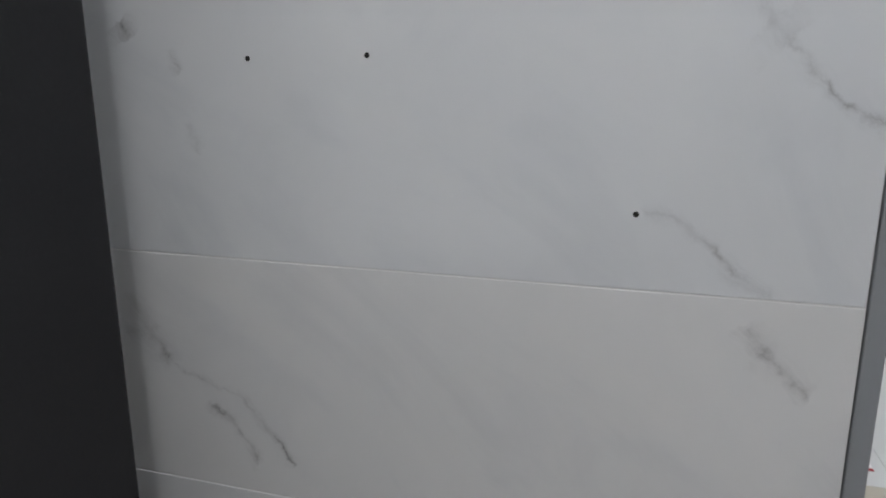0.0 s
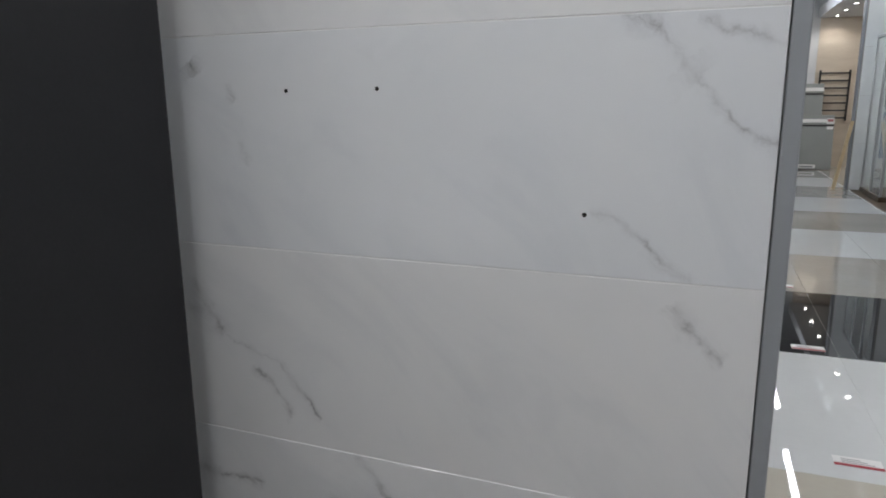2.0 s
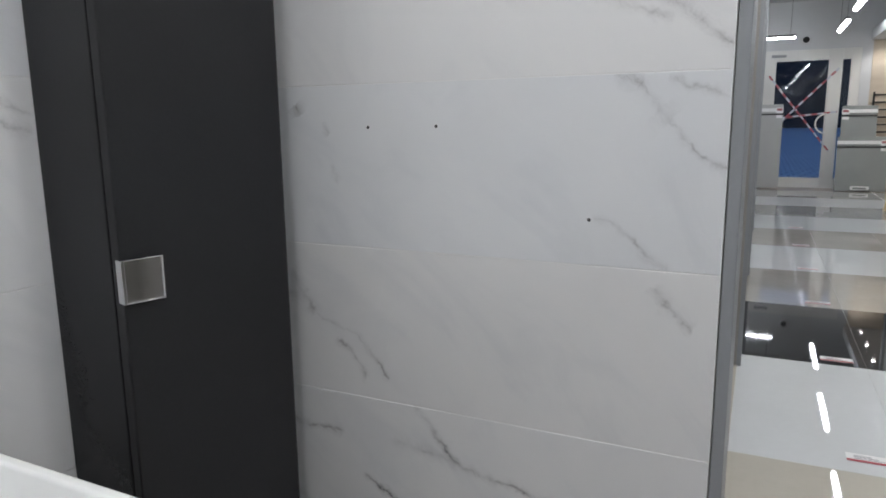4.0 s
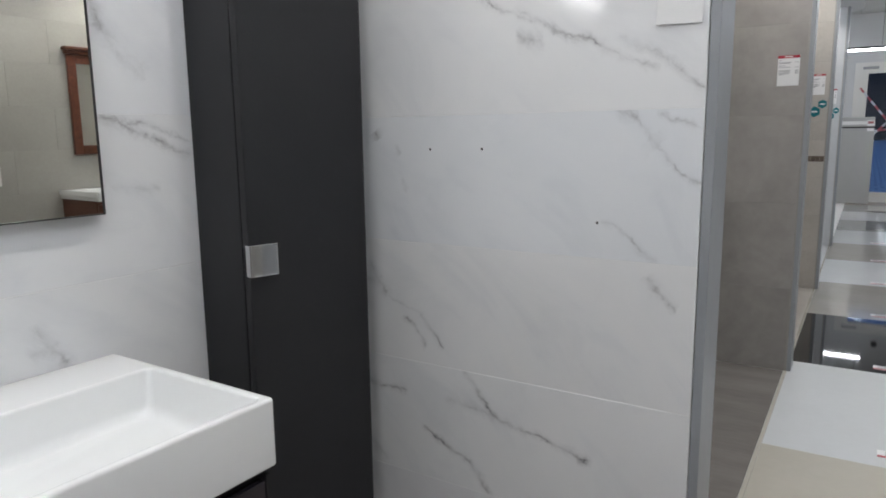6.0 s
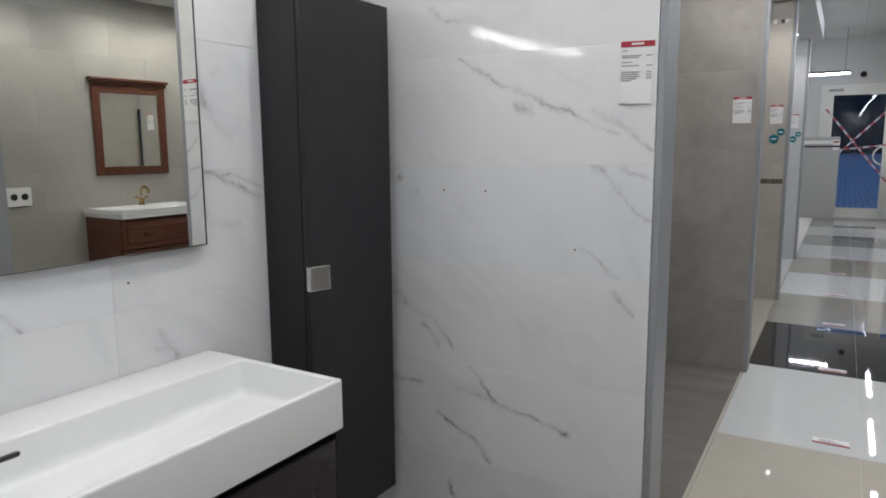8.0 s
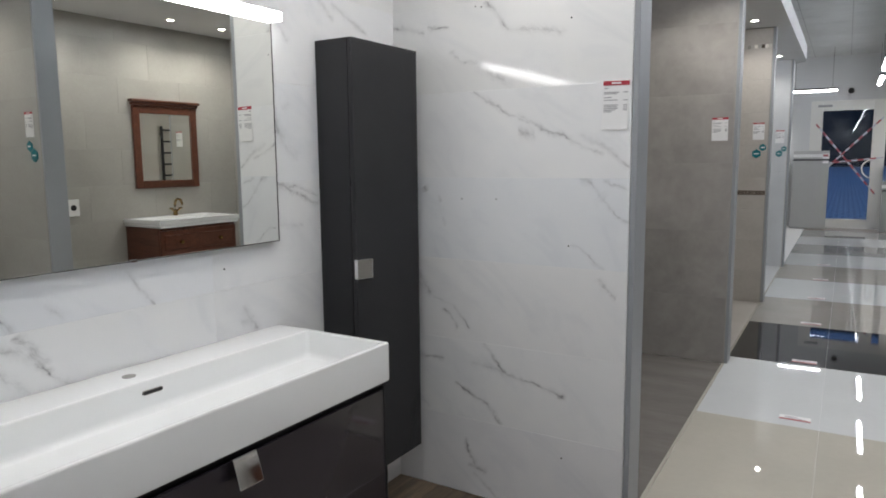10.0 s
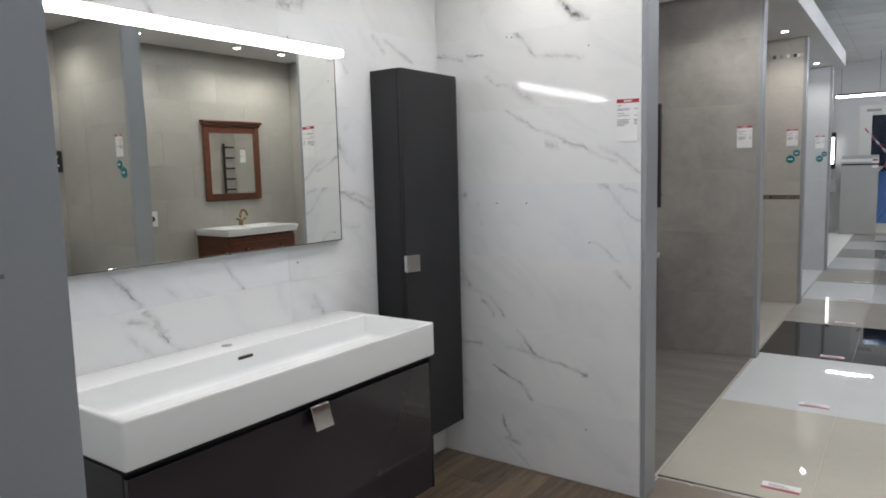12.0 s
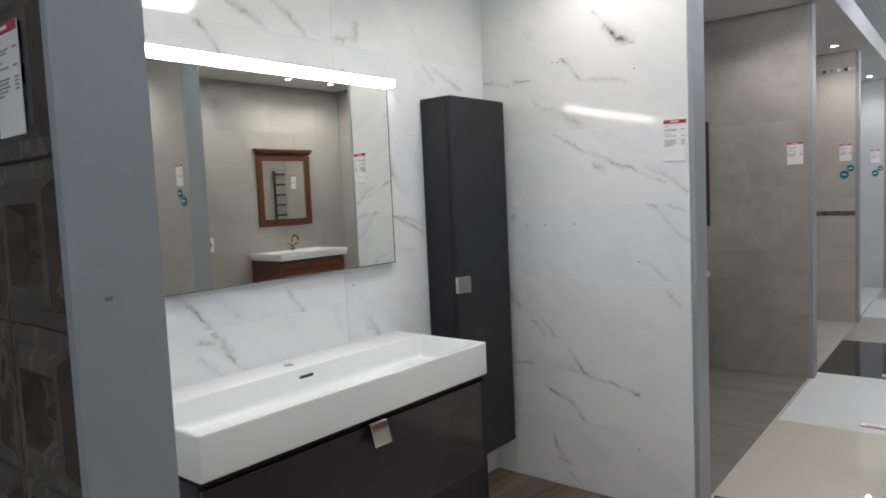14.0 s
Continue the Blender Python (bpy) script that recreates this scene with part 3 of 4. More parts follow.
tile_face(wall_stone_end, Matrix.Translation((0.250, -1.366, 0)) @ pose(0, 0, 0, 0, 0, 180), 0.0, 0.985, 0.0, H_CAN, 1.0, 0.331, None, zstart=-0.005, pick=lambda r, c: ("CFADBEGH"[r], MARBLE["CFADBEGH"[r]]))


def carved_tile(w, h):
    """Square stone tile with two nested raised frames and a sunk field."""
    bm = bmesh.new()
    steps = ((0.0, 0.0), (0.0, 0.012), (0.004, 0.016), (0.028, 0.018), (0.045, 0.030), (0.062, 0.030), (0.080, 0.012), (0.105, 0.010), (0.118, 0.020))
    rings = []
    for inset, out in steps:
        rings.append([bm.verts.new(p) for p in ((inset, -out, inset), (w - inset, -out, inset), (w - inset, -out, h - inset), (inset, -out, h - inset))])
    for a, b in zip(rings, rings[1:]):
        for i in range(4):
            bm.faces.new((a[i], a[(i + 1) % 4], b[(i + 1) % 4], b[i]))
    bm.faces.new(rings[-1])
    return bm


carved = mesh("carved_tile", carved_tile(0.249, 0.249), STONE)
for i in range(4):
    for j in range(1, 10):
        ob = new("carved_tile", carved)
        ob.parent = wall_stone_end
        ob.matrix_basis = pose(0.2575 - 0.25 * (i + 1) + 0.0005, -1.457, -0.034 + 0.25 * j)

# other left-hand bays
wall_left = structure("wall_left", boxm(-1.2, -1.0015, -0.13, 12.9, 0, H_TOP), GROUT, "long side wall of the tiled showroom bays", "wall", C)
wall_left_near = structure("wall_left_near", boxm(-0.90, -0.744, -8, -1.492, 0, H_TOP), PAINT, "plain white painted side wall", "wall")
LEFT_MATS = [(DARK_TILE, 0.9, 0.45), (BEIGE_TILE, 0.6, 0.3), (PALE_TILE, 0.6, 1.2)]
for i, (v, (mat, tw, th)) in enumerate(zip(LEFT_V, LEFT_MATS)):
    w = structure("wall_left_partition", boxm(-1.0015, -0.003, v + 0.0015, v + THICK - 0.0015, 0, H_CAN), GROUT,
                  ("bay partition with large warm grey concrete tiles", "bay partition with beige tiles and a mosaic strip", "bay partition with pale grey tall tiles")[i], "wall", C)
    tile_face(w, C @ pose(-1.0, v + 0.009, 0), 0, 0.99, 0, H_CAN, tw, th, mat, ustart=0.09 - tw)
    nxt = LEFT_MATS[min(i + 1, 2)]
    tile_face(w, C @ pose(-0.01, v + THICK - 0.009, 0, 0, 0, 180), 0, 0.99, 0, H_CAN, nxt[1], nxt[2], nxt[0])
    end_cap(w, C @ pose(-0.004, v, 0), H_CAN)
    v0 = (LEFT_V[i - 1] if i else -0.26) + THICK
    tile_face(wall_left, C @ pose(-1.009, 0, 0, 0, 0, 90), v0, v, 0, H_CAN, tw, th, mat, ustart=v0)
    # bay floor
    slabs(floor, I4, -1.0, -0.016, v0, v, 0.492 if i else 0.984, 1.2, (DARK_FLOOR, BEIGE_TILE, PALE_TILE)[i], "floor_tile", stagger=0.33)
    part("threshold", boxm(-0.015, 0.0, v0, v, -0.012, 0.003, 0.001), SLAB_CREAM, floor, "pale threshold strip")

# mosaic strips on the beige partition
w3 = C @ pose(-1.0, LEFT_V[1], 0)
strip_wall = [o for o in bpy.data.objects if o.name.startswith("wall_left_partition")][1]
inv3 = strip_wall.matrix_basis.inverted()
for z0, hh in ((1.030, 0.045), (2.388, 0.034)):
    for k in range(33):
        shade = z0 < 2 or (k * 7) % 6 == 0
        key = ("mosaic", z0, shade)
        if key not in TILE_CACHE:
            TILE_CACHE[key] = mesh("mosaic_chip", boxm(0.0005, 0.0295, -0.004, 0, 0.001, hh - 0.001, 0.0008, 1), MOSAIC if shade else MOSAIC_GLASS)
        ob = new("mosaic_chip", TILE_CACHE[key])
        ob.parent = strip_wall
        ob.matrix_basis = inv3 @ w3 @ pose(0.03 * k, 0, z0)

# booth floor of the marble bay: brown wood-look planks
slabs(floor, CI, -0.735, 0.265, -1.356, 0.892, 0.2, 1.2, OAK_FLOOR, "floor_plank", stagger=0.33, gap=0.0015)
# aisle slabs
for i, mat in enumerate(BANDS):
    slabs(floor, I4, 0.0, 1.79, 1.2085 * i, 1.2085 * (i + 1) if i < 10 else 12.75, 0.5967, 1.2085, mat, "floor_slab")
slabs(floor, I4, 0.004, 1.79, -9.0, -0.03, 0.5867, 1.2, SLAB_BROWN, "floor_slab")
part("edge_strip", boxm(0.0, 1.79, -0.012, -0.001, -0.012, 0.004, 0.001), BLACK_METAL, floor, "dark metal edge strip between floor samples")
for k in range(12):
    u0 = 0.01 + 0.148 * k
    part("mortar_patch", boxm(u0, u0 + 0.13 + 0.017 * (k % 2), -0.0295 + 0.004 * (k % 3), -0.013, -0.012, 0.0015 + 0.0008 * (k % 4), 0.001), SLAB_CREAM, floor, "crumbled pale mortar")

# opposite bays
wall_right = structure("wall_right", boxm(2.8015, 3.0, -9, 13.0, 0, H_TOP), GROUT, "long side wall of the bays across the aisle", "wall", C)
for i, v in enumerate(OPP_V):
    w = structure("wall_right_partition", boxm(1.7815, 2.8015, v + 0.0015, v + THICK - 0.0015, 0, H_CAN), GROUT,
                  "bay partition clad in grey concrete-look tiles" if i < 5 else "bay partition clad in white gloss tiles", "wall", C)
    near, far = (GREY_TILE, GREY_TILE) if i < 3 else (WHITE_TILE, WHITE_TILE)
    tile_face(w, C @ pose(1.79, v + 0.009, 0), 0, 1.01, 0, H_CAN, 0.6 if i < 3 else 1.01, 0.3 if i < 3 else 0.62, near)
    tile_face(w, C @ pose(2.80, v + THICK - 0.009, 0, 0, 0, 180), 0, 1.01, 0, H_CAN, 0.6, 0.3, far)
    end_cap(w, C @ pose(1.78, v + THICK, 0, 0, 0, 180), H_CAN)
    v1 = OPP_V[i + 1] if i + 1 < len(OPP_V) else 12.8
    tile_face(wall_right, C @ pose(2.809, 0, 0, 0, 0, -90), -v1, -v - THICK, 0, H_CAN, 0.6, 0.3, GREY_TILE if i < 3 else WHITE_TILE if i < 5 else SAND_TILE, stagger=0.5)
    slabs(floor, I4, 1.80, 2.80, v + THICK, v1, 0.5, 1.2, SLAB_GREY if i < 3 else OAK_FLOOR if i == 4 else SLAB_GREIGE, "floor_tile")

# canopies over the bays
canopy_m = C @ pose(0, 0, 0)


def canopy(u0, u1, v0, v1, round_end):
    """Dropped white ceiling with a fascia, its far outer corner rounded."""
    bm = bmesh.new()
    r = round_end
    out = 1 if u1 == max(u0, u1, key=lambda a: -abs(a - 0.9)) else -1
    edge, wall_u = (u1, u0) if out > 0 else (u0, u1)
    pts = [(wall_u, v0), (edge, v0)]
    if r:
        pts += [(edge - out * r * (1 - math.cos(a)), v1 - r + r * math.sin(a)) for a in (k * math.pi / 2 / 10 for k in range(11))]
    else:
        pts.append((edge, v1))
    pts.append((wall_u, v1))
    lo = [bm.verts.new((x, y, H_CAN)) for x, y in pts]
    hi = [bm.verts.new((x, y, H_CAN + 0.17)) for x, y in pts]
    bm.faces.new(lo)
    bm.faces.new(hi)
    for i in range(len(pts)):
        j = (i + 1) % len(pts)
        bm.faces.new((lo[i], lo[j], hi[j], hi[i]))
    return bm


structure("ceiling_canopy_left", canopy(-1.0, 0.14, -9, 7.6, 0.5), CEIL, "white plasterboard canopy over the tiled bays", "ceiling", C, True)
structure("ceiling_canopy_right", canopy(1.64, 2.81, -9, 12.8, 0.0), CEIL, "white plasterboard canopy over the bays across the aisle", "ceiling", C)

# main ceiling: panels in a grid, one mesh
bm = boxm(-1.2, 3.0, -9, 13.2, H_TOP + 0.02, H_TOP + 0.15)
for i in range(7):
    for j in range(37):
        u, v = -1.2 + 0.6 * i, -9 + 0.6 * j
        box(bm, u + 0.006, u + 0.594, v + 0.006, v + 0.594, H_TOP, H_TOP + 0.015)
ceil = structure("ceiling", bm, CEIL_PANEL, "white suspended ceiling of square panels", "ceiling", C)
bm = bmesh.new()
for i in range(8):
    box(bm, -1.206 + 0.6 * i, -1.194 + 0.6 * i, -9, 13.2, H_TOP + 0.004, H_TOP + 0.02)
for j in range(38):
    box(bm, -1.2, 3.0, -9.006 + 0.6 * j, -8.994 + 0.6 * j, H_TOP + 0.004, H_TOP + 0.019)
structure("ceiling_grid", bm, CEIL_GRID, "grey grid of the suspended ceiling", "ceiling", C)

# end walls
VD = 12.86
bm = boxm(-1.2, -0.02, VD, VD + 0.2, 0, H_TOP)
box(bm, 1.53, 3.0, VD, VD + 0.2, 0, H_TOP)
box(bm, -0.02, 1.53, VD, VD + 0.2, 2.46, H_TOP)
structure("wall_far", bm, PAINT, "white painted end wall with the shop entrance", "wall", C)
structure("wall_behind", boxm(-1.2, 3.0, -9.2, -9.0, 0, H_TOP), PAINT, "plain white painted end wall", "wall", C)

# entrance door: white frames with glass
door = thing("door_1", "white framed double glass entrance door with crossed tape", "door", C @ pose(0, VD, 0), kind="structure")
for x0, x1 in ((-0.02, 0.19), (1.03, 1.25), (1.375, 1.53)):
    part("door_frame", boxm(x0, x1, 0.0, 0.08, 0, 2.46, 0.006), DOOR_WHITE, door)
for x0, x1 in ((0.19, 1.03), (1.25, 1.375)):
    part("door_rail", boxm(x0, x1, 0.002, 0.078, 0, 0.17, 0.005), DOOR_WHITE, door)
    part("door_rail", boxm(x0, x1, 0.002, 0.078, 2.27, 2.46, 0.005), DOOR_WHITE, door)
    pane = part("glass_pane", boxm(x0, x1, 0.035, 0.043, 0.17, 2.27), GLASS, door)
    pane.visible_shadow = False
bm = bmesh.new()
tube(bm, [(1.06 - 0.17 * math.sin(a), -0.04, 1.15 + 0.17 * math.cos(a)) for a in (k * math.pi / 12 for k in range(13))], 0.016)
part("pull_handle", bm, DOOR_WHITE, door, "white curved pull handle", True)
part("door_closer", boxm(0.10, 0.34, -0.045, 0.0, 2.34, 2.385, 0.006), CEIL_GRID, door, "dull grey door closer")


def tape(x0, z0, x1, z1):
    ln, a = math.hypot(x1 - x0, z1 - z0), math.degrees(math.atan2(z1 - z0, x1 - x0))
    ob = part("barrier_tape", boxm(0, ln, -0.002, 0, -0.015, 0.015), TAPE, None, "red and white striped barrier tape across the glass door", m=C @ pose(x0, VD - 0.006, z0, 0, -a, 0))
    tagged(ob, category="tape", group="door tapes")


tape(0.08, 2.02, 1.14, 0.66)
tape(0.26, 1.12, 1.20, 2.12)
tape(0.22, 1.25, 1.22, 1.36)

# ---- lamps ----
def spot_lamp(u, v, watts=SPOT_W, lamp=True):
    m = C @ pose(u, v, H_CAN)
    t = thing("ceiling_spotlight", "small round recessed white ceiling spotlight, switched on", "spotlight", m, group="canopy spotlights")
    bm = bmesh.new()
    tube(bm, [(0.033 * math.cos(a), 0.033 * math.sin(a), -0.003) for a in (2 * math.pi * k / 24 for k in range(25))], 0.006, 6)
    part("rim", bm, CEIL, t, smooth=True)
    part("lamp_disc", cyl(bmesh.new(), (0, 0, -0.006), (0, 0, -0.001), 0.028, 24), DISC_WHITE, t, "glowing lamp disc")
    if lamp:
        d = bpy.data.lights.new("spotlight", "SPOT")
        d.energy, d.spot_size, d.spot_blend, d.shadow_soft_size, d.color = watts, radians(150), 0.7, 0.025, (1.0, 0.955, 0.895)
        o = new("spotlight_beam", d)
        o.matrix_basis = m @ pose(0, 0, -0.02)


for v, k in ((-2.1, 0.9), (-1.4, 1.0), (-0.60, 1.4)):
    spot_lamp(-0.30, v, SPOT_W * k)
for v, k in ((0.45, 1.0), (1.72, 2.0), (2.85, 1.0), (4.05, 1.3), (5.4, 1.0), (6.53, 1.0)):
    spot_lamp(-0.12, v, SPOT_W * k)
for v in (-1.9, -0.7, 0.19, 1.15, 1.67, 3.0, 5.5, 8.2, 10.5, 11.4):
    spot_lamp(2.42, v, SPOT_W * 1.65)
for v in (8.4, 9.2, 10.0, 10.86, 11.68, 12.5):
    spot_lamp(1.88, v, SPOT_W * 1.2, v > 11)


def pendant(m, length=1.2, drop=0.68, r=0.031):
    t = thing("pendant_lamp", "long white tubular pendant lamp hanging on thin cables, lit", "pendant lamp", m, group="aisle pendant lamps")
    bm = bmesh.new()
    tube(bm, [(0, -length / 2, 0), (0, length / 2, 0)], r, 16)
    for y in (-length / 2, length / 2):
        bmesh.ops.create_uvsphere(bm, u_segments=16, v_segments=8, radius=1.0, matrix=Matrix.Translation((0, y, 0)) @ Matrix.Diagonal((r, 0.022, r, 1)))
    part("diffuser", bm, TUBE_WHITE, t, "glowing diffuser", True)
    part("housing", boxm(-r - 0.003, r + 0.003, -length / 2, length / 2, r * 0.6, 0.046, 0.004), BLACK_METAL, t)
    for y in (-length * 0.42, length * 0.42):
        part("cable", cyl(bmesh.new(), (0, y, 0.06), (0, y, drop), 0.003, 6), BLACK_METAL, t)
    for y in (-length / 2 - 0.012, length / 2 + 0.001):
        part("end_cap", boxm(-0.026, 0.026, y, y + 0.011, 0.020, 0.052, 0.004), BLACK_METAL, t)
    return t


first = pendant(C @ pose(1.00, 6.09, 2.62))
for v in (-8.6, -6.15, -3.7, -1.27, 1.18, 3.63, 8.53, 10.95):
    copy_thing(first, C @ pose(0.94 + 0.01 * v, v, 2.62))
pendant(C @ pose(0.055, 11.5, 2.55, 0, 0, 90), 0.70, 0.75, 0.018)

# ---- marble bay ----
# vanity cabinet
van = thing("vanity_unit", "wall-hung charcoal gloss vanity unit with one deep drawer", "vanity", pose(-0.735, -0.412, 0.20))
part("body", boxm(0.0, 0.44, -0.590, 0.590, 0.0, 0.497, 0.0015, 1), CHARCOAL, van)
part("drawer_front", boxm(0.442, 0.462, -0.5895, 0.5785, 0.004, 0.487, 0.002), CHARCOAL_GLOSS, van, "mirror-gloss charcoal drawer front")
part("side_panel", boxm(0.441, 0.4625, 0.5800, 0.5905, 0.0, 0.496, 0.001, 1), CHARCOAL, van)
# black block set back under the basin, painting the shade of the open gap
part("shadow_gap", boxm(0.02, 0.452, -0.585, 0.585, 0.497, 0.510), BLACK, van, "black strip standing in for the shade in the gap below the basin")
bm = bmesh.new()
box(bm, -0.004, 0.004, -0.036, 0.036, -0.070, 0.002, 0.0015, 2)
box(bm, -0.016, 0.003, -0.036, 0.036, 0.000, 0.005, 0.0015, 2)
part("handle", bm, CHROME, van, "square polished chrome tab handle", False, pose(0.477, 0.006, 0.493, 0, -17, 0))

# basin
BX0, BX1, BY0, BY1, BZ0, BZ1 = -0.733, -0.262, -1.012, 0.188, 0.711, 0.833


def rounded_ring(bm, x0, x1, y0, y1, r, z, n=5):
    """A loop of vertices round a rectangle with rounded corners."""
    ring = []
    for cx, cy, a0 in ((x1 - r, y1 - r, 0), (x0 + r, y1 - r, 90), (x0 + r, y0 + r, 180), (x1 - r, y0 + r, 270)):
        ring += [bm.verts.new((cx + r * math.cos(radians(a0 + 90 * k / n)), cy + r * math.sin(radians(a0 + 90 * k / n)), z)) for k in range(n + 1)]
    return ring


def basin_mesh():
    """Square outer body, sharp rim, tap ledge at the back, tapered trough with filleted floor that falls to the drain."""
    bm = bmesh.new()
    rings = []
    rim = [radians(15 * k) for k in range(7)]
    outer = [(0.005 * (1 - math.sin(a)), BZ0 + 0.005 * (1 - math.cos(a))) for a in rim]
    outer += [(0.006 * (1 - math.cos(a)), BZ1 - 0.006 * (1 - math.sin(a))) for a in rim]
    for i, z in outer:
        rings.append(rounded_ring(bm, BX0 + i, BX1 - i, BY0 + i, BY1 - i, 0.010 - i, z))
    x0, x1, y0, y1 = -0.587, -0.279, BY0 + 0.019, BY1 - 0.019
    zf, fillet = BZ1 - 0.086, 0.022
    steps = [(-0.006 * (1 - math.sin(a)), BZ1 - 0.006 * (1 - math.cos(a)), 0.012 + 0.006 * (1 - math.sin(a))) for a in rim]
    steps.append((0.009, zf + fillet, 0.016))
    steps += [(0.009 + fillet * (1 - math.cos(a)), zf + fillet - fillet * math.sin(a), 0.016 + 0.5 * fillet * (1 - math.cos(a))) for a in (math.pi / 2 * k / 7 for k in range(1, 8))]
    for i, z, r in steps:
        rings.append(rounded_ring(bm, x0 + i, x1 - i, y0 + i, y1 - i, r, z))
    dx, dy = -0.440, -0.420
    last = rings[-1]
    for radius, z in ((0.045, zf - 0.0035), (0.031, zf - 0.0055), (0.026, zf - 0.009), (0.024, zf - 0.03)):
        ring = []
        for v in last:
            d = Vector((v.co.x - dx, v.co.y - dy)).normalized() * radius
            ring.append(bm.verts.new((dx + d.x, dy + d.y, z)))
        rings.append(ring)
    for p, q in zip(rings, rings[1:]):
        for k in range(len(p)):
            j = (k + 1) % len(p)
            bm.faces.new((p[k], p[j], q[j], q[k]))
    bm.faces.new(rings[0][::-1])
    bm.faces.new(rings[-1])
    return bm


basin = part("washbasin", basin_mesh(), CERAMIC, None, "long rectangular white ceramic washbasin with a tap ledge", True)
tagged(basin, category="washbasin")
bm = bmesh.new()
cyl(bm, (-0.652, -0.432, BZ1 - 0.004), (-0.652, -0.432, BZ1 + 0.0012), 0.0175, 24)
part("tap_hole", bm, plain("tap_hole_shade", (0.20, 0.19, 0.18), 0.5), basin, "open tap hole")
for name, x0, x1, rr, mat, lab in (("overflow_frame", -0.600, -0.5805, 0.0058, plain("overflow_bronze", (0.22, 0.20, 0.19), 0.3, 0.6), "dull bronze overflow trim"),
                                   ("overflow_slot", -0.598, -0.5795, 0.0036, BLACK, "narrow overflow slot")):
    bm = bmesh.new()
    ends = [(-0.390 + rr * math.cos(a), 0.801 + rr * math.sin(a)) for a in (math.pi * (k / 8 - 0.5) for k in range(9))]
    ends += [(-0.438 - rr * math.cos(a), 0.801 - rr * math.sin(a)) for a in (math.pi * (k / 8 - 0.5) for k in range(9))]
    back, front = ([bm.verts.new((x, y, z)) for y, z in ends] for x in (x0, x1))
    bm.faces.new(back)
    bm.faces.new(front)
    for k in range(len(ends)):
        j = (k + 1) % len(ends)
        bm.faces.new((back[k], back[j], front[j], front[k]))
    part(name, bm, mat, basin, lab)
drain = part("drain", cyl(bmesh.new(), (-0.440, -0.420, 0.7275), (-0.440, -0.420, 0.7385), 0.0235, 28), STEEL, basin, "metal drain", True)
part("drain_plug", cyl(bmesh.new(), (-0.440, -0.420, 0.737), (-0.440, -0.420, 0.7395), 0.016, 20), BLACK, drain)

# tall cabinet
tall = thing("tall_cabinet", "tall narrow wall-hung charcoal cabinet with one door", "cabinet", pose(-0.735, 0.424, 0.205))
part("body", boxm(0.0, 0.144, -0.008, 0.391, 0.0, 1.605, 0.002), CHARCOAL, tall)
part("door", boxm(0.1455, 0.166, -0.008, 0.391, 0.0, 1.605, 0.003), CHARCOAL, tall, "satin charcoal door")
bm = bmesh.new()
box(bm, 0.0, 0.004, 0.0, 0.064, 0.0, 0.070, 0.0012, 2)
box(bm, -0.014, 0.0060, -0.0035, 0.002, 0.0, 0.070, 0.001, 2)
for a, b, c, d in ((0.002, 0.064, 0.0675, 0.070), (0.002, 0.064, 0.0, 0.0025), (0.0615, 0.064, 0.0025, 0.0675)):
    box(bm, 0.0035, 0.0060, a, b, c, d, 0.0006, 1)
part("handle", bm, CHROME, tall, "square polished chrome plate handle", m=pose(0.171, -0.010, 0.763, 0, 0, -16))

# mirror with light bar
mir = thing("wall_mirror", "large rectangular wall mirror with an LED light bar", "mirror", pose(-0.735, -0.421, 1.125))
part("backing", boxm(0.0, 0.0275, -0.604, 0.604, -0.002, 0.709), MIRROR_EDGE, mir, "dark backing panel")
part("glass", boxm(0.0255, 0.0285, -0.599, 0.599, 0.0, 0.708, 0.0012, 1), MIRROR, mir, "silvered glass")
bar = part("light_bar", boxm(0.0, 0.060, -0.620, 0.620, 0.712, 0.738, 0.003), LED_WHITE, mir, "glowing white LED bar")
for y in (-0.6215, 0.6203):
    part("light_bar_end", boxm(0.0, 0.0602, y, y + 0.0012, 0.7117, 0.7383), PAPER, mir, "white end cap of the light bar")
part("light_bar_housing", boxm(0.0, 0.030, -0.60, 0.60, 0.7093, 0.7115), MIRROR_EDGE, mir)
part("light_bar_cover", boxm(0.0, 0.0605, -0.6205, 0.6205, 0.7385, 0.7415), STEEL, mir, "thin metal cover on the light bar")
for y in (-0.36, 0.05):
    part("clip", boxm(0.02, 0.033, y, y + 0.02, -0.004, 0.004, 0.001), CHROME, mir, "small chrome mirror clip")


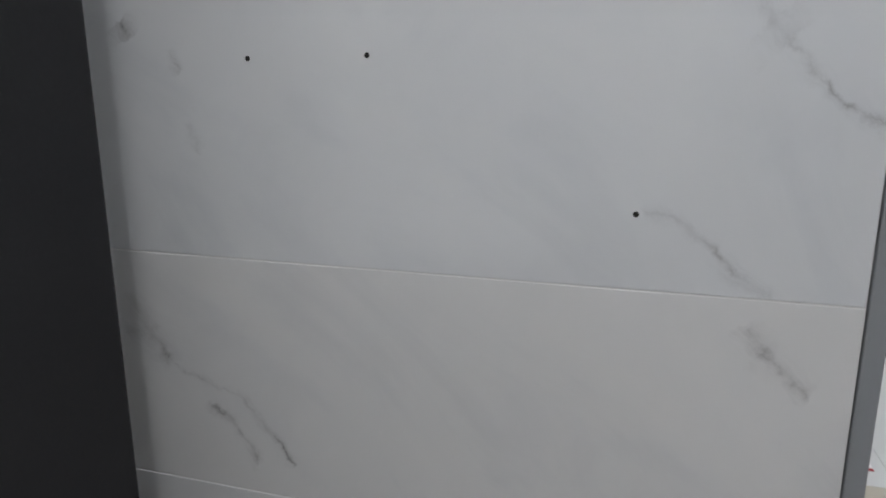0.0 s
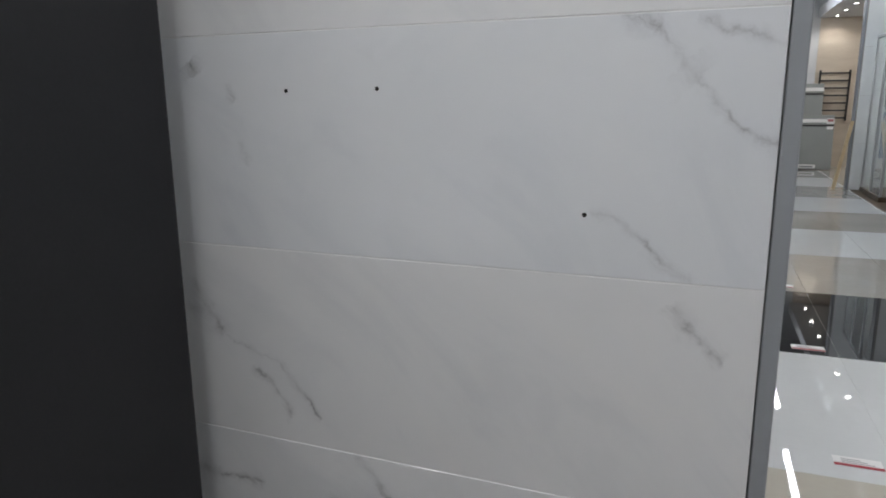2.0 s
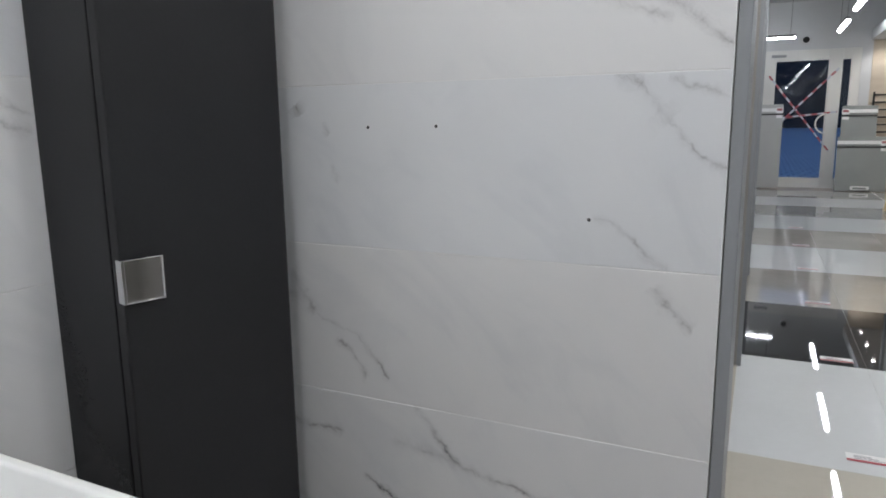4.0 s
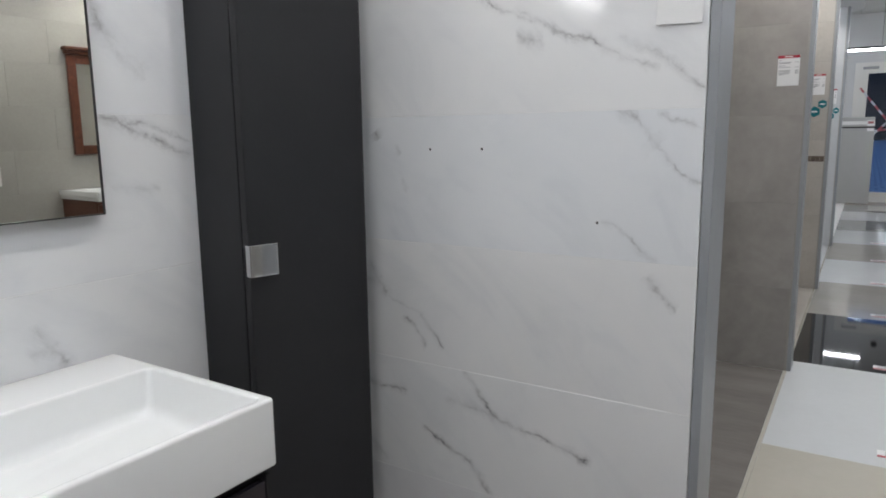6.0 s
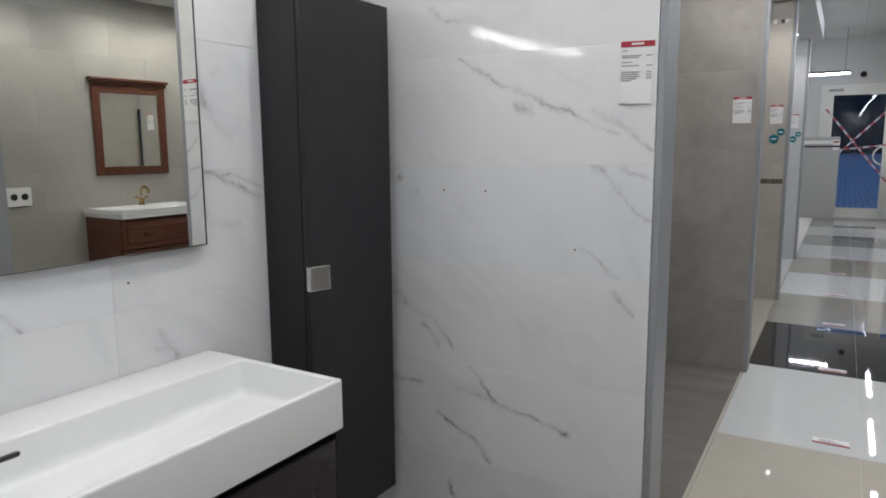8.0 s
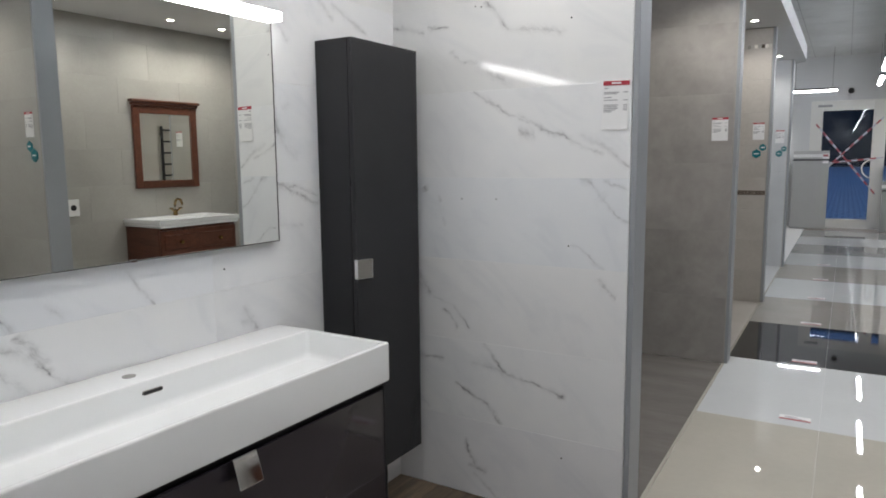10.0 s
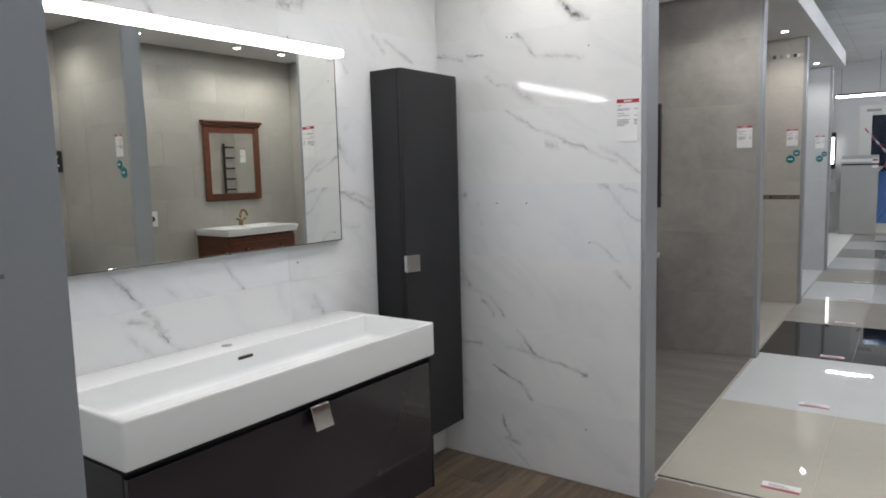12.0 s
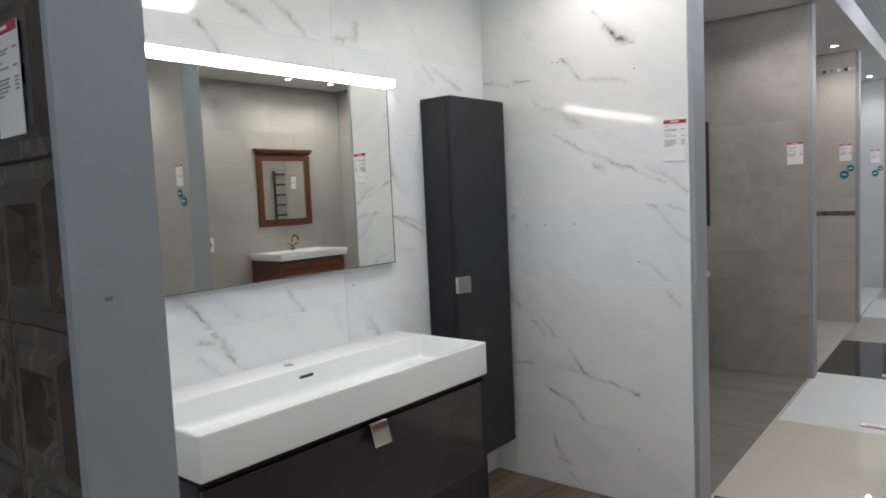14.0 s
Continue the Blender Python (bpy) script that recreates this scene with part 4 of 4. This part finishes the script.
# price cards
def price_card(m, w=0.092, h=0.150, group="price cards", teal=False):
    t = thing("price_card", "white printed price card with a red header strip", "price card", m, group)
    part("card", boxm(-w / 2, w / 2, -0.0022, 0, 0, h, 0.0006, 1), PAPER, t)
    part("header", boxm(-w / 2, w / 2, -0.0034, -0.0022, h * 0.91, h), RED, t, "red header strip")
    part("header_print", boxm(-w * 0.18, w * 0.18, -0.0040, -0.0034, h * 0.94, h * 0.972), PAPER, t)
    for k, (z, a, b) in enumerate(((0.84, 0.05, 0.2), (0.76, 0.05, 0.62), (0.73, 0.05, 0.55), (0.655, 0.05, 0.35), (0.60, 0.05, 0.58), (0.50, 0.05, 0.60), (0.465, 0.05, 0.55), (0.43, 0.05, 0.60), (0.395, 0.05, 0.5), (0.36, 0.05, 0.35),
                                   (0.76, 0.78, 0.95), (0.60, 0.78, 0.95), (0.50, 0.8, 0.95), (0.465, 0.8, 0.95), (0.43, 0.8, 0.95), (0.395, 0.8, 0.95))):
        part("print_line", boxm(w * (a - 0.5), w * (b - 0.5), -0.0030, -0.0022, h * z, h * (z + 0.018)), INK, t)
    return t


def hex_badges(m):
    t = thing("hexagonal_badge", "pair of small teal hexagonal badges", "badge", m, "teal badges")
    for x, z, r in ((0.0, 0.0, 0.042), (0.052, 0.058, 0.034)):
        bm = cyl(bmesh.new(), (x, 0, z), (x, -0.006, z), r, 6)
        b = part("badge", bm, TEAL, t)
        part("print_bar", boxm(x - r * 0.5, x + r * 0.5, -0.0075, -0.006, z - 0.005, z + 0.005), PAPER, b)
    return t


price_card(pose(0.203, 0.8885, 1.486, -1.2, 1.5, 0), 0.092, 0.166)
price_card(C @ pose(-0.09, LEFT_V[0] - 0.001, 1.497), 0.10, 0.150)
price_card(C @ pose(-0.09, LEFT_V[1] - 0.001, 1.550), 0.10, 0.158)
price_card(C @ pose(-0.10, LEFT_V[2] - 0.001, 1.560), 0.10, 0.158)
hex_badges(C @ pose(-0.10, LEFT_V[1] - 0.001, 1.42))
hex_badges(C @ pose(-0.10, LEFT_V[2] - 0.001, 1.43))
price_card(pose(0.140, -1.4885, 1.500), 0.095, 0.158)
price_card(C @ pose(1.90, OPP_V[1] - 0.001, 1.555), 0.10, 0.158)
hex_badges(C @ pose(1.86, OPP_V[1] - 0.001, 1.44))
price_card(C @ pose(1.92, OPP_V[2] - 0.001, 1.555), 0.10, 0.158)


def floor_label(u, v, turn=0):
    t = thing("floor_label", "flat white label with a red strip lying on the floor slab", "label", C @ pose(u, v, 0.0006, 0, 0, turn), "floor labels")
    part("card", boxm(-0.075, 0.075, -0.035, 0.035, 0, 0.0015), PAPER, t)
    part("strip", boxm(-0.075, 0.075, -0.035, -0.018, 0.0015, 0.0024), RED, t, "red strip")
    for k in range(3):
        part("print_line", boxm(-0.05, 0.05 - 0.02 * k, -0.010 + 0.012 * k, -0.006 + 0.012 * k, 0.0015, 0.0022), INK, t)


for u, v in ((0.48, 0.14), (0.48, 1.335), (0.47, 2.51), (0.46, 3.75), (0.46, 4.95), (0.46, 6.15), (0.46, 7.4)):
    floor_label(u, v)


# ---- grey bay: black towel warmer, dark vanity ----
def towel_warmer(m, w=0.5, h=0.75, bars=6, label="black ladder towel warmer on the wall"):
    t = thing("towel_warmer", label, "towel warmer", m, "towel warmers")
    for x in (0.0, w):
        part("post", boxm(x - 0.016, x + 0.016, -0.07, -0.04, 0, h, 0.004), BLACK_METAL, t)
        for z in (h * 0.12, h * 0.88):
            part("bracket", cyl(bmesh.new(), (x, -0.045, z), (x, 0.0, z), 0.011, 10), BLACK_METAL, t)
    for k in range(bars):
        z = h * (0.06 + 0.88 * k / (bars - 1))
        part("bar", boxm(0.0, w, -0.064, -0.046, z - 0.014, z + 0.014, 0.004), BLACK_METAL, t)
    return t


towel_warmer(C @ pose(-0.96, LEFT_V[0], 1.08), 0.29, 0.76, 7)
towel_warmer(C @ pose(-1.0, 3.85, 0.97, 0, 0, 90), 0.45, 0.96, 6)
cab = thing("dark_vanity", "black wall-hung vanity unit in the grey bay", "vanity", C @ pose(-1.0, 1.75, 0.2))
part("body", boxm(0.0, 0.31, -0.45, 0.40, 0.0, 0.5, 0.003), BLACK_METAL, cab)
part("drawer_front", boxm(0.312, 0.328, -0.45, 0.40, 0.003, 0.245, 0.002), BLACK_METAL, cab)
part("drawer_front", boxm(0.312, 0.328, -0.45, 0.40, 0.252, 0.497, 0.002), BLACK_METAL, cab)
top = part("slim_basin", boxm(-1.0, -0.655, 1.29, 2.16, 0.70, 0.745, 0.008, 3), CERAMIC, None, "slim white ceramic basin top on the black vanity", True, C)
tagged(top, category="washbasin")

# ---- opposite bay: classic walnut vanity, framed mirror ----
OV = C @ pose(2.80, 1.25, 0, 0, 0, -90)       # x along the wall towards the near end, -y into the bay
wal = thing("walnut_vanity", "classic reddish walnut vanity cabinet with panelled doors", "vanity", OV)
part("body", boxm(-0.39, 0.39, -0.46, -0.004, 0.10, 0.848, 0.004), WALNUT, wal)
part("plinth", boxm(-0.37, 0.37, -0.43, -0.004, 0.0, 0.10, 0.003), WALNUT, wal)
for x0, x1 in ((-0.385, -0.004), (0.004, 0.385)):
    d = part("door", boxm(x0, x1, -0.482, -0.462, 0.115, 0.60, 0.004), WALNUT, wal)
    part("panel", boxm(x0 + 0.06, x1 - 0.06, -0.490, -0.482, 0.175, 0.54, 0.006), WALNUT, d, "raised panel")
d = part("drawer_front", boxm(-0.385, 0.385, -0.482, -0.462, 0.615, 0.825, 0.004), WALNUT, wal)
part("panel", boxm(-0.35, 0.35, -0.490, -0.482, 0.660, 0.785, 0.006), WALNUT, d, "raised panel")
part("knob", cyl(bmesh.new(), (-0.2, -0.49, 0.722), (-0.2, -0.515, 0.722), 0.014, 14), BRASS, d, "brass knob", True)
part("knob", cyl(bmesh.new(), (0.2, -0.49, 0.722), (0.2, -0.515, 0.722), 0.014, 14), BRASS, d, "brass knob", True)


def classic_basin():
    bm = boxm(-0.41, 0.41, -0.52, -0.003, 0.872, 0.915)
    top = max(bm.faces, key=lambda f: f.calc_center_median().z)
    bmesh.ops.inset_region(bm, faces=[top], thickness=0.05, use_even_offset=True)
    for v in top.verts:
        if v.co.y > -0.2:
            v.co.y -= 0.09
    down = bmesh.ops.extrude_face_region(bm, geom=[top])
    bmesh.ops.delete(bm, geom=[top], context="FACES_ONLY")
    for v in [e for e in down["geom"] if isinstance(e, bmesh.types.BMVert)]:
        v.co.z -= 0.030
        v.co.x *= 0.8
    bmesh.ops.bevel(bm, geom=list(bm.edges), offset=0.009, segments=3, affect="EDGES", clamp_overlap=True)
    box(bm, -0.40, 0.40, -0.508, -0.003, 0.850, 0.873, 0.005)
    return bm


cb = part("classic_basin", classic_basin(), CERAMIC, None, "white ceramic basin top with rounded rim on walnut cabinet", True, OV)
tagged(cb, category="washbasin")
tap = thing("brass_tap", "antique brass swan-neck basin tap with cross handles", "tap", OV @ pose(-0.05, -0.085, 0.914) @ Matrix.Scale(0.85, 4))
part("base", cyl(bmesh.new(), (0, 0, 0), (0, 0, 0.06), 0.026, 18, 0.018), BRASS, tap, smooth=True)
part("spout", tube(bmesh.new(), [(0, 0, 0.05), (0, 0.004, 0.11), (0, -0.012, 0.155), (0, -0.05, 0.178), (0, -0.095, 0.168), (0, -0.118, 0.135), (0, -0.120, 0.115)], 0.012, 12), BRASS, tap, smooth=True)
for s in (-1, 1):
    bm = cyl(bmesh.new(), (0, 0, 0.035), (0.055 * s, -0.012, 0.075), 0.009, 12)
    cyl(bm, (0.055 * s - 0.022, -0.012, 0.078), (0.055 * s + 0.022, -0.012, 0.078), 0.006, 10)
    cyl(bm, (0.055 * s, -0.034, 0.078), (0.055 * s, 0.010, 0.078), 0.006, 10)
    part("cross_handle", bm, BRASS, tap, smooth=True)

fm = thing("framed_mirror", "walnut framed mirror with a moulded cornice", "mirror", C @ pose(2.80, 1.30, 1.165, 0, 0, -90))
for x in (-0.320, 0.258):
    part("stile", boxm(x, x + 0.062, -0.03, 0, 0.0, 0.715, 0.006), WALNUT, fm)
for z in (0.0, 0.650):
    part("rail", boxm(-0.258, 0.258, -0.028, 0, z, z + 0.065, 0.006), WALNUT, fm)
bm = boxm(-0.332, 0.332, -0.045, 0, 0.716, 0.742, 0.008)
box(bm, -0.345, 0.345, -0.06, 0, 0.742, 0.768, 0.008)
part("cornice", bm, WALNUT, fm, "moulded cornice")
part("glass", boxm(-0.257, 0.257, -0.014, -0.002, 0.066, 0.649), MIRROR, fm, "silvered glass")

sock = thing("wall_socket", "white double wall socket plate", "socket", C @ pose(2.80, 0.385, 0.965, 0, 0, -90))
part("plate", boxm(-0.085, 0.085, -0.010, 0, 0, 0.135, 0.003), PAPER, sock)
for x in (-0.037, 0.037):
    part("socket_well", cyl(bmesh.new(), (x, -0.011, 0.068), (x, -0.009, 0.068), 0.024, 20), BLACK_METAL, sock, "dark round socket well")

# bay next to it: white basin on a cabinet and a dark sign
WV = C @ pose(2.80, -0.82, 0, 0, 0, -90)
wc = thing("white_vanity", "small white gloss vanity cabinet", "vanity", WV)
part("body", boxm(-0.30, 0.30, -0.38, -0.003, 0.25, 0.76, 0.005), WHITE_TILE, wc)
part("drawer_front", boxm(-0.30, 0.30, -0.398, -0.382, 0.255, 0.70, 0.004), WHITE_TILE, wc)
part("grip", boxm(-0.28, 0.28, -0.392, -0.381, 0.705, 0.73), BLACK, wc, "dark grip recess")
bm = bmesh.new()
bmesh.ops.create_uvsphere(bm, u_segments=32, v_segments=16, radius=1.0, matrix=Matrix.Translation((0, -0.24, 0.865)) @ Matrix.Diagonal((0.36, 0.25, 0.10, 1)))
for v in bm.verts:
    if v.co.z > 0.865:
        r = math.hypot(v.co.x / 0.36, (v.co.y + 0.24) / 0.25)
        v.co.z = 0.865 - 0.07 * max(0.0, 1 - (r / 0.9) ** 4)
    v.co.y = min(v.co.y, -0.004)
    v.co.z = max(v.co.z, 0.764)
rb = part("rounded_basin", bm, CERAMIC, None, "rounded white ceramic basin on a white cabinet", True, WV)
tagged(rb, category="washbasin")
sg = thing("wall_sign", "dark rectangular sign with three unreadable pale lines", "sign", C @ pose(2.80, -0.40, 1.46, 0, 0, -90))
part("panel", boxm(-0.09, 0.09, -0.012, 0, 0, 0.17, 0.003), BLACK_METAL, sg)
for k, w in enumerate((0.06, 0.05, 0.065)):
    part("print_bar", boxm(-w, w, -0.0135, -0.012, 0.115 - 0.035 * k, 0.131 - 0.035 * k), PAPER, sg)

# ---- far end ----
def sample_board(u0, u1, v, h, lean, label, z=0.0, depth=0.03, face=DISPLAY, side=1, foot=False):
    t = thing("sample_board", label, "tile sample", C @ pose((u0 + u1) / 2, v, z + 0.01, -lean, 0, 0), "leaning sample boards")
    w = (u1 - u0) / 2
    part("board", boxm(-w, w, 0, depth, 0, h, 0.003), face, t)
    part("top_rail", boxm(-w, w, -0.012, 0.0, h - 0.13, h - 0.07, 0.003), PAPER, t, "white rail along the top")
    part("rail_line", boxm(-w, w, -0.010, 0.0, h - 0.19, h - 0.165), BLACK_METAL, t)
    x = side * (w - 0.06)
    part("tag", boxm(x - 0.055, x + 0.055, -0.0135, -0.012, h - 0.155, h - 0.06), PAPER, t, "small white tag")
    part("tag_print", boxm(x - 0.045, x + 0.045, -0.0145, -0.0135, h - 0.115, h - 0.075), FADED_RED, t, "faded red print")
    part("label", boxm(x - 0.05, x + 0.05, -0.012, -0.0105, h - 0.245, h - 0.195), PAPER, t, "small white label")
    if foot:
        part("foot_label", boxm(-0.14, 0.14, -0.010, 0.0, 0.02, 0.085, 0.002), PAPER, t, "white holder at the foot")
        part("foot_print", boxm(-0.10, 0.10, -0.0115, -0.010, 0.035, 0.065), DISPLAY, t)


sample_board(-0.26, 0.35, 12.30, 1.50, 6, "tall glossy grey sample board leaning beside the door", face=DISPLAY_GLOSS)
sample_board(1.22, 1.98, 12.15, 0.93, 8, "wide grey sample board leaning at the entrance", foot=True)
sample_board(1.28, 1.82, 12.45, 1.46, 7, "grey sample board behind the front one", side=-1)
towel_warmer(C @ pose(1.76, VD - 0.014, 0.82), 0.46, 0.87, 7, "wide black towel warmer on the sand-coloured wall")
ob = structure("wall_far_cladding", boxm(1.69, 2.80, VD - 0.014, VD - 0.002, 0, H_CAN), SAND_TILE, "sand-coloured travertine cladding on the end wall", "wall", C)
bt = part("wooden_batten", boxm(-0.022, 0.022, -0.012, 0.012, 0, 0.92, 0.002), BATTEN, None, "raw pine batten leaning against the partition", m=C @ pose(1.60, 9.36, 0.005, 0, 9, 0))
tagged(bt, category="batten")
cm = thing("ceiling_camera", "small dark dome camera on the end wall", "camera", C @ pose(0.64, VD, 2.63))
bm = bmesh.new()
bmesh.ops.create_uvsphere(bm, u_segments=20, v_segments=12, radius=0.055, matrix=Matrix.Translation((0, -0.05, 0)))
part("dome", bm, BLACK_METAL, cm, smooth=True)
part("base", cyl(bmesh.new(), (0, 0, 0), (0, -0.03, 0), 0.06, 20), PAPER, cm, smooth=True)

# shower enclosure in the white bay
SE = C @ pose(1.9, 8.2, 0)
sh = thing("shower_enclosure", "clear glass shower enclosure with chrome posts on a brown base", "shower", SE)
part("base", boxm(0.0, 0.85, 0.0, 1.1, 0.0, 0.06, 0.006), OAK_FLOOR, sh, "brown base")
for x, y in ((0.02, 0.02), (0.02, 0.55), (0.02, 1.08), (0.83, 0.02)):
    part("post", boxm(x - 0.014, x + 0.014, y - 0.014, y + 0.014, 0.06, 1.95, 0.003), STEEL, sh)
for y0, y1 in ((0.034, 0.536), (0.564, 1.066)):
    part("glass_panel", boxm(0.017, 0.023, y0, y1, 0.06, 1.95), GLASS, sh).visible_shadow = False
part("glass_panel", boxm(0.034, 0.816, 0.017, 0.023, 0.06, 1.95), GLASS, sh).visible_shadow = False
part("top_rail", boxm(0.006, 0.034, 0.0, 1.1, 1.951, 1.98, 0.003), STEEL, sh)

# outside
structure("ground", boxm(-90, 90, 13.4, 140, -0.3, -0.03), PAVING, "paved forecourt outside in blue dusk light", "ground", C)
structure("backdrop", boxm(-90, 90, 110, 112, -0.3, 24), NIGHT, "dark facade across the forecourt", "backdrop", C)

wl = thing("wall_light", "vertical tubular wall light on a dark backplate, lit", "wall light", C @ pose(-0.455, VD, 1.25))
part("backplate", boxm(-0.05, 0.05, -0.02, 0, 0, 0.72, 0.004), BLACK_METAL, wl)
part("diffuser", cyl(bmesh.new(), (0.0, -0.045, 0.10), (0.0, -0.045, 0.62), 0.028, 16), SOFT_TUBE, wl, "glowing tube", True)
for z in (0.075, 0.62):
    part("holder", boxm(-0.03, 0.03, -0.075, -0.018, z, z + 0.025, 0.003), BLACK_METAL, wl)
hd = thing("wall_box", "small white wall-mounted box below the wall light", "wall box", C @ pose(-0.50, VD, 0.78))
part("body", boxm(-0.12, 0.12, -0.12, 0, 0, 0.26, 0.012), PAPER, hd)
part("outlet", boxm(-0.08, 0.08, -0.09, -0.03, -0.006, 0.0), BLACK_METAL, hd)
part("scuff_mark", boxm(0.2803, 0.2806, -1.443, -1.432, 1.262, 1.268), CAP_EDGE, wall_stone_end, "small dark scuff on the trim")
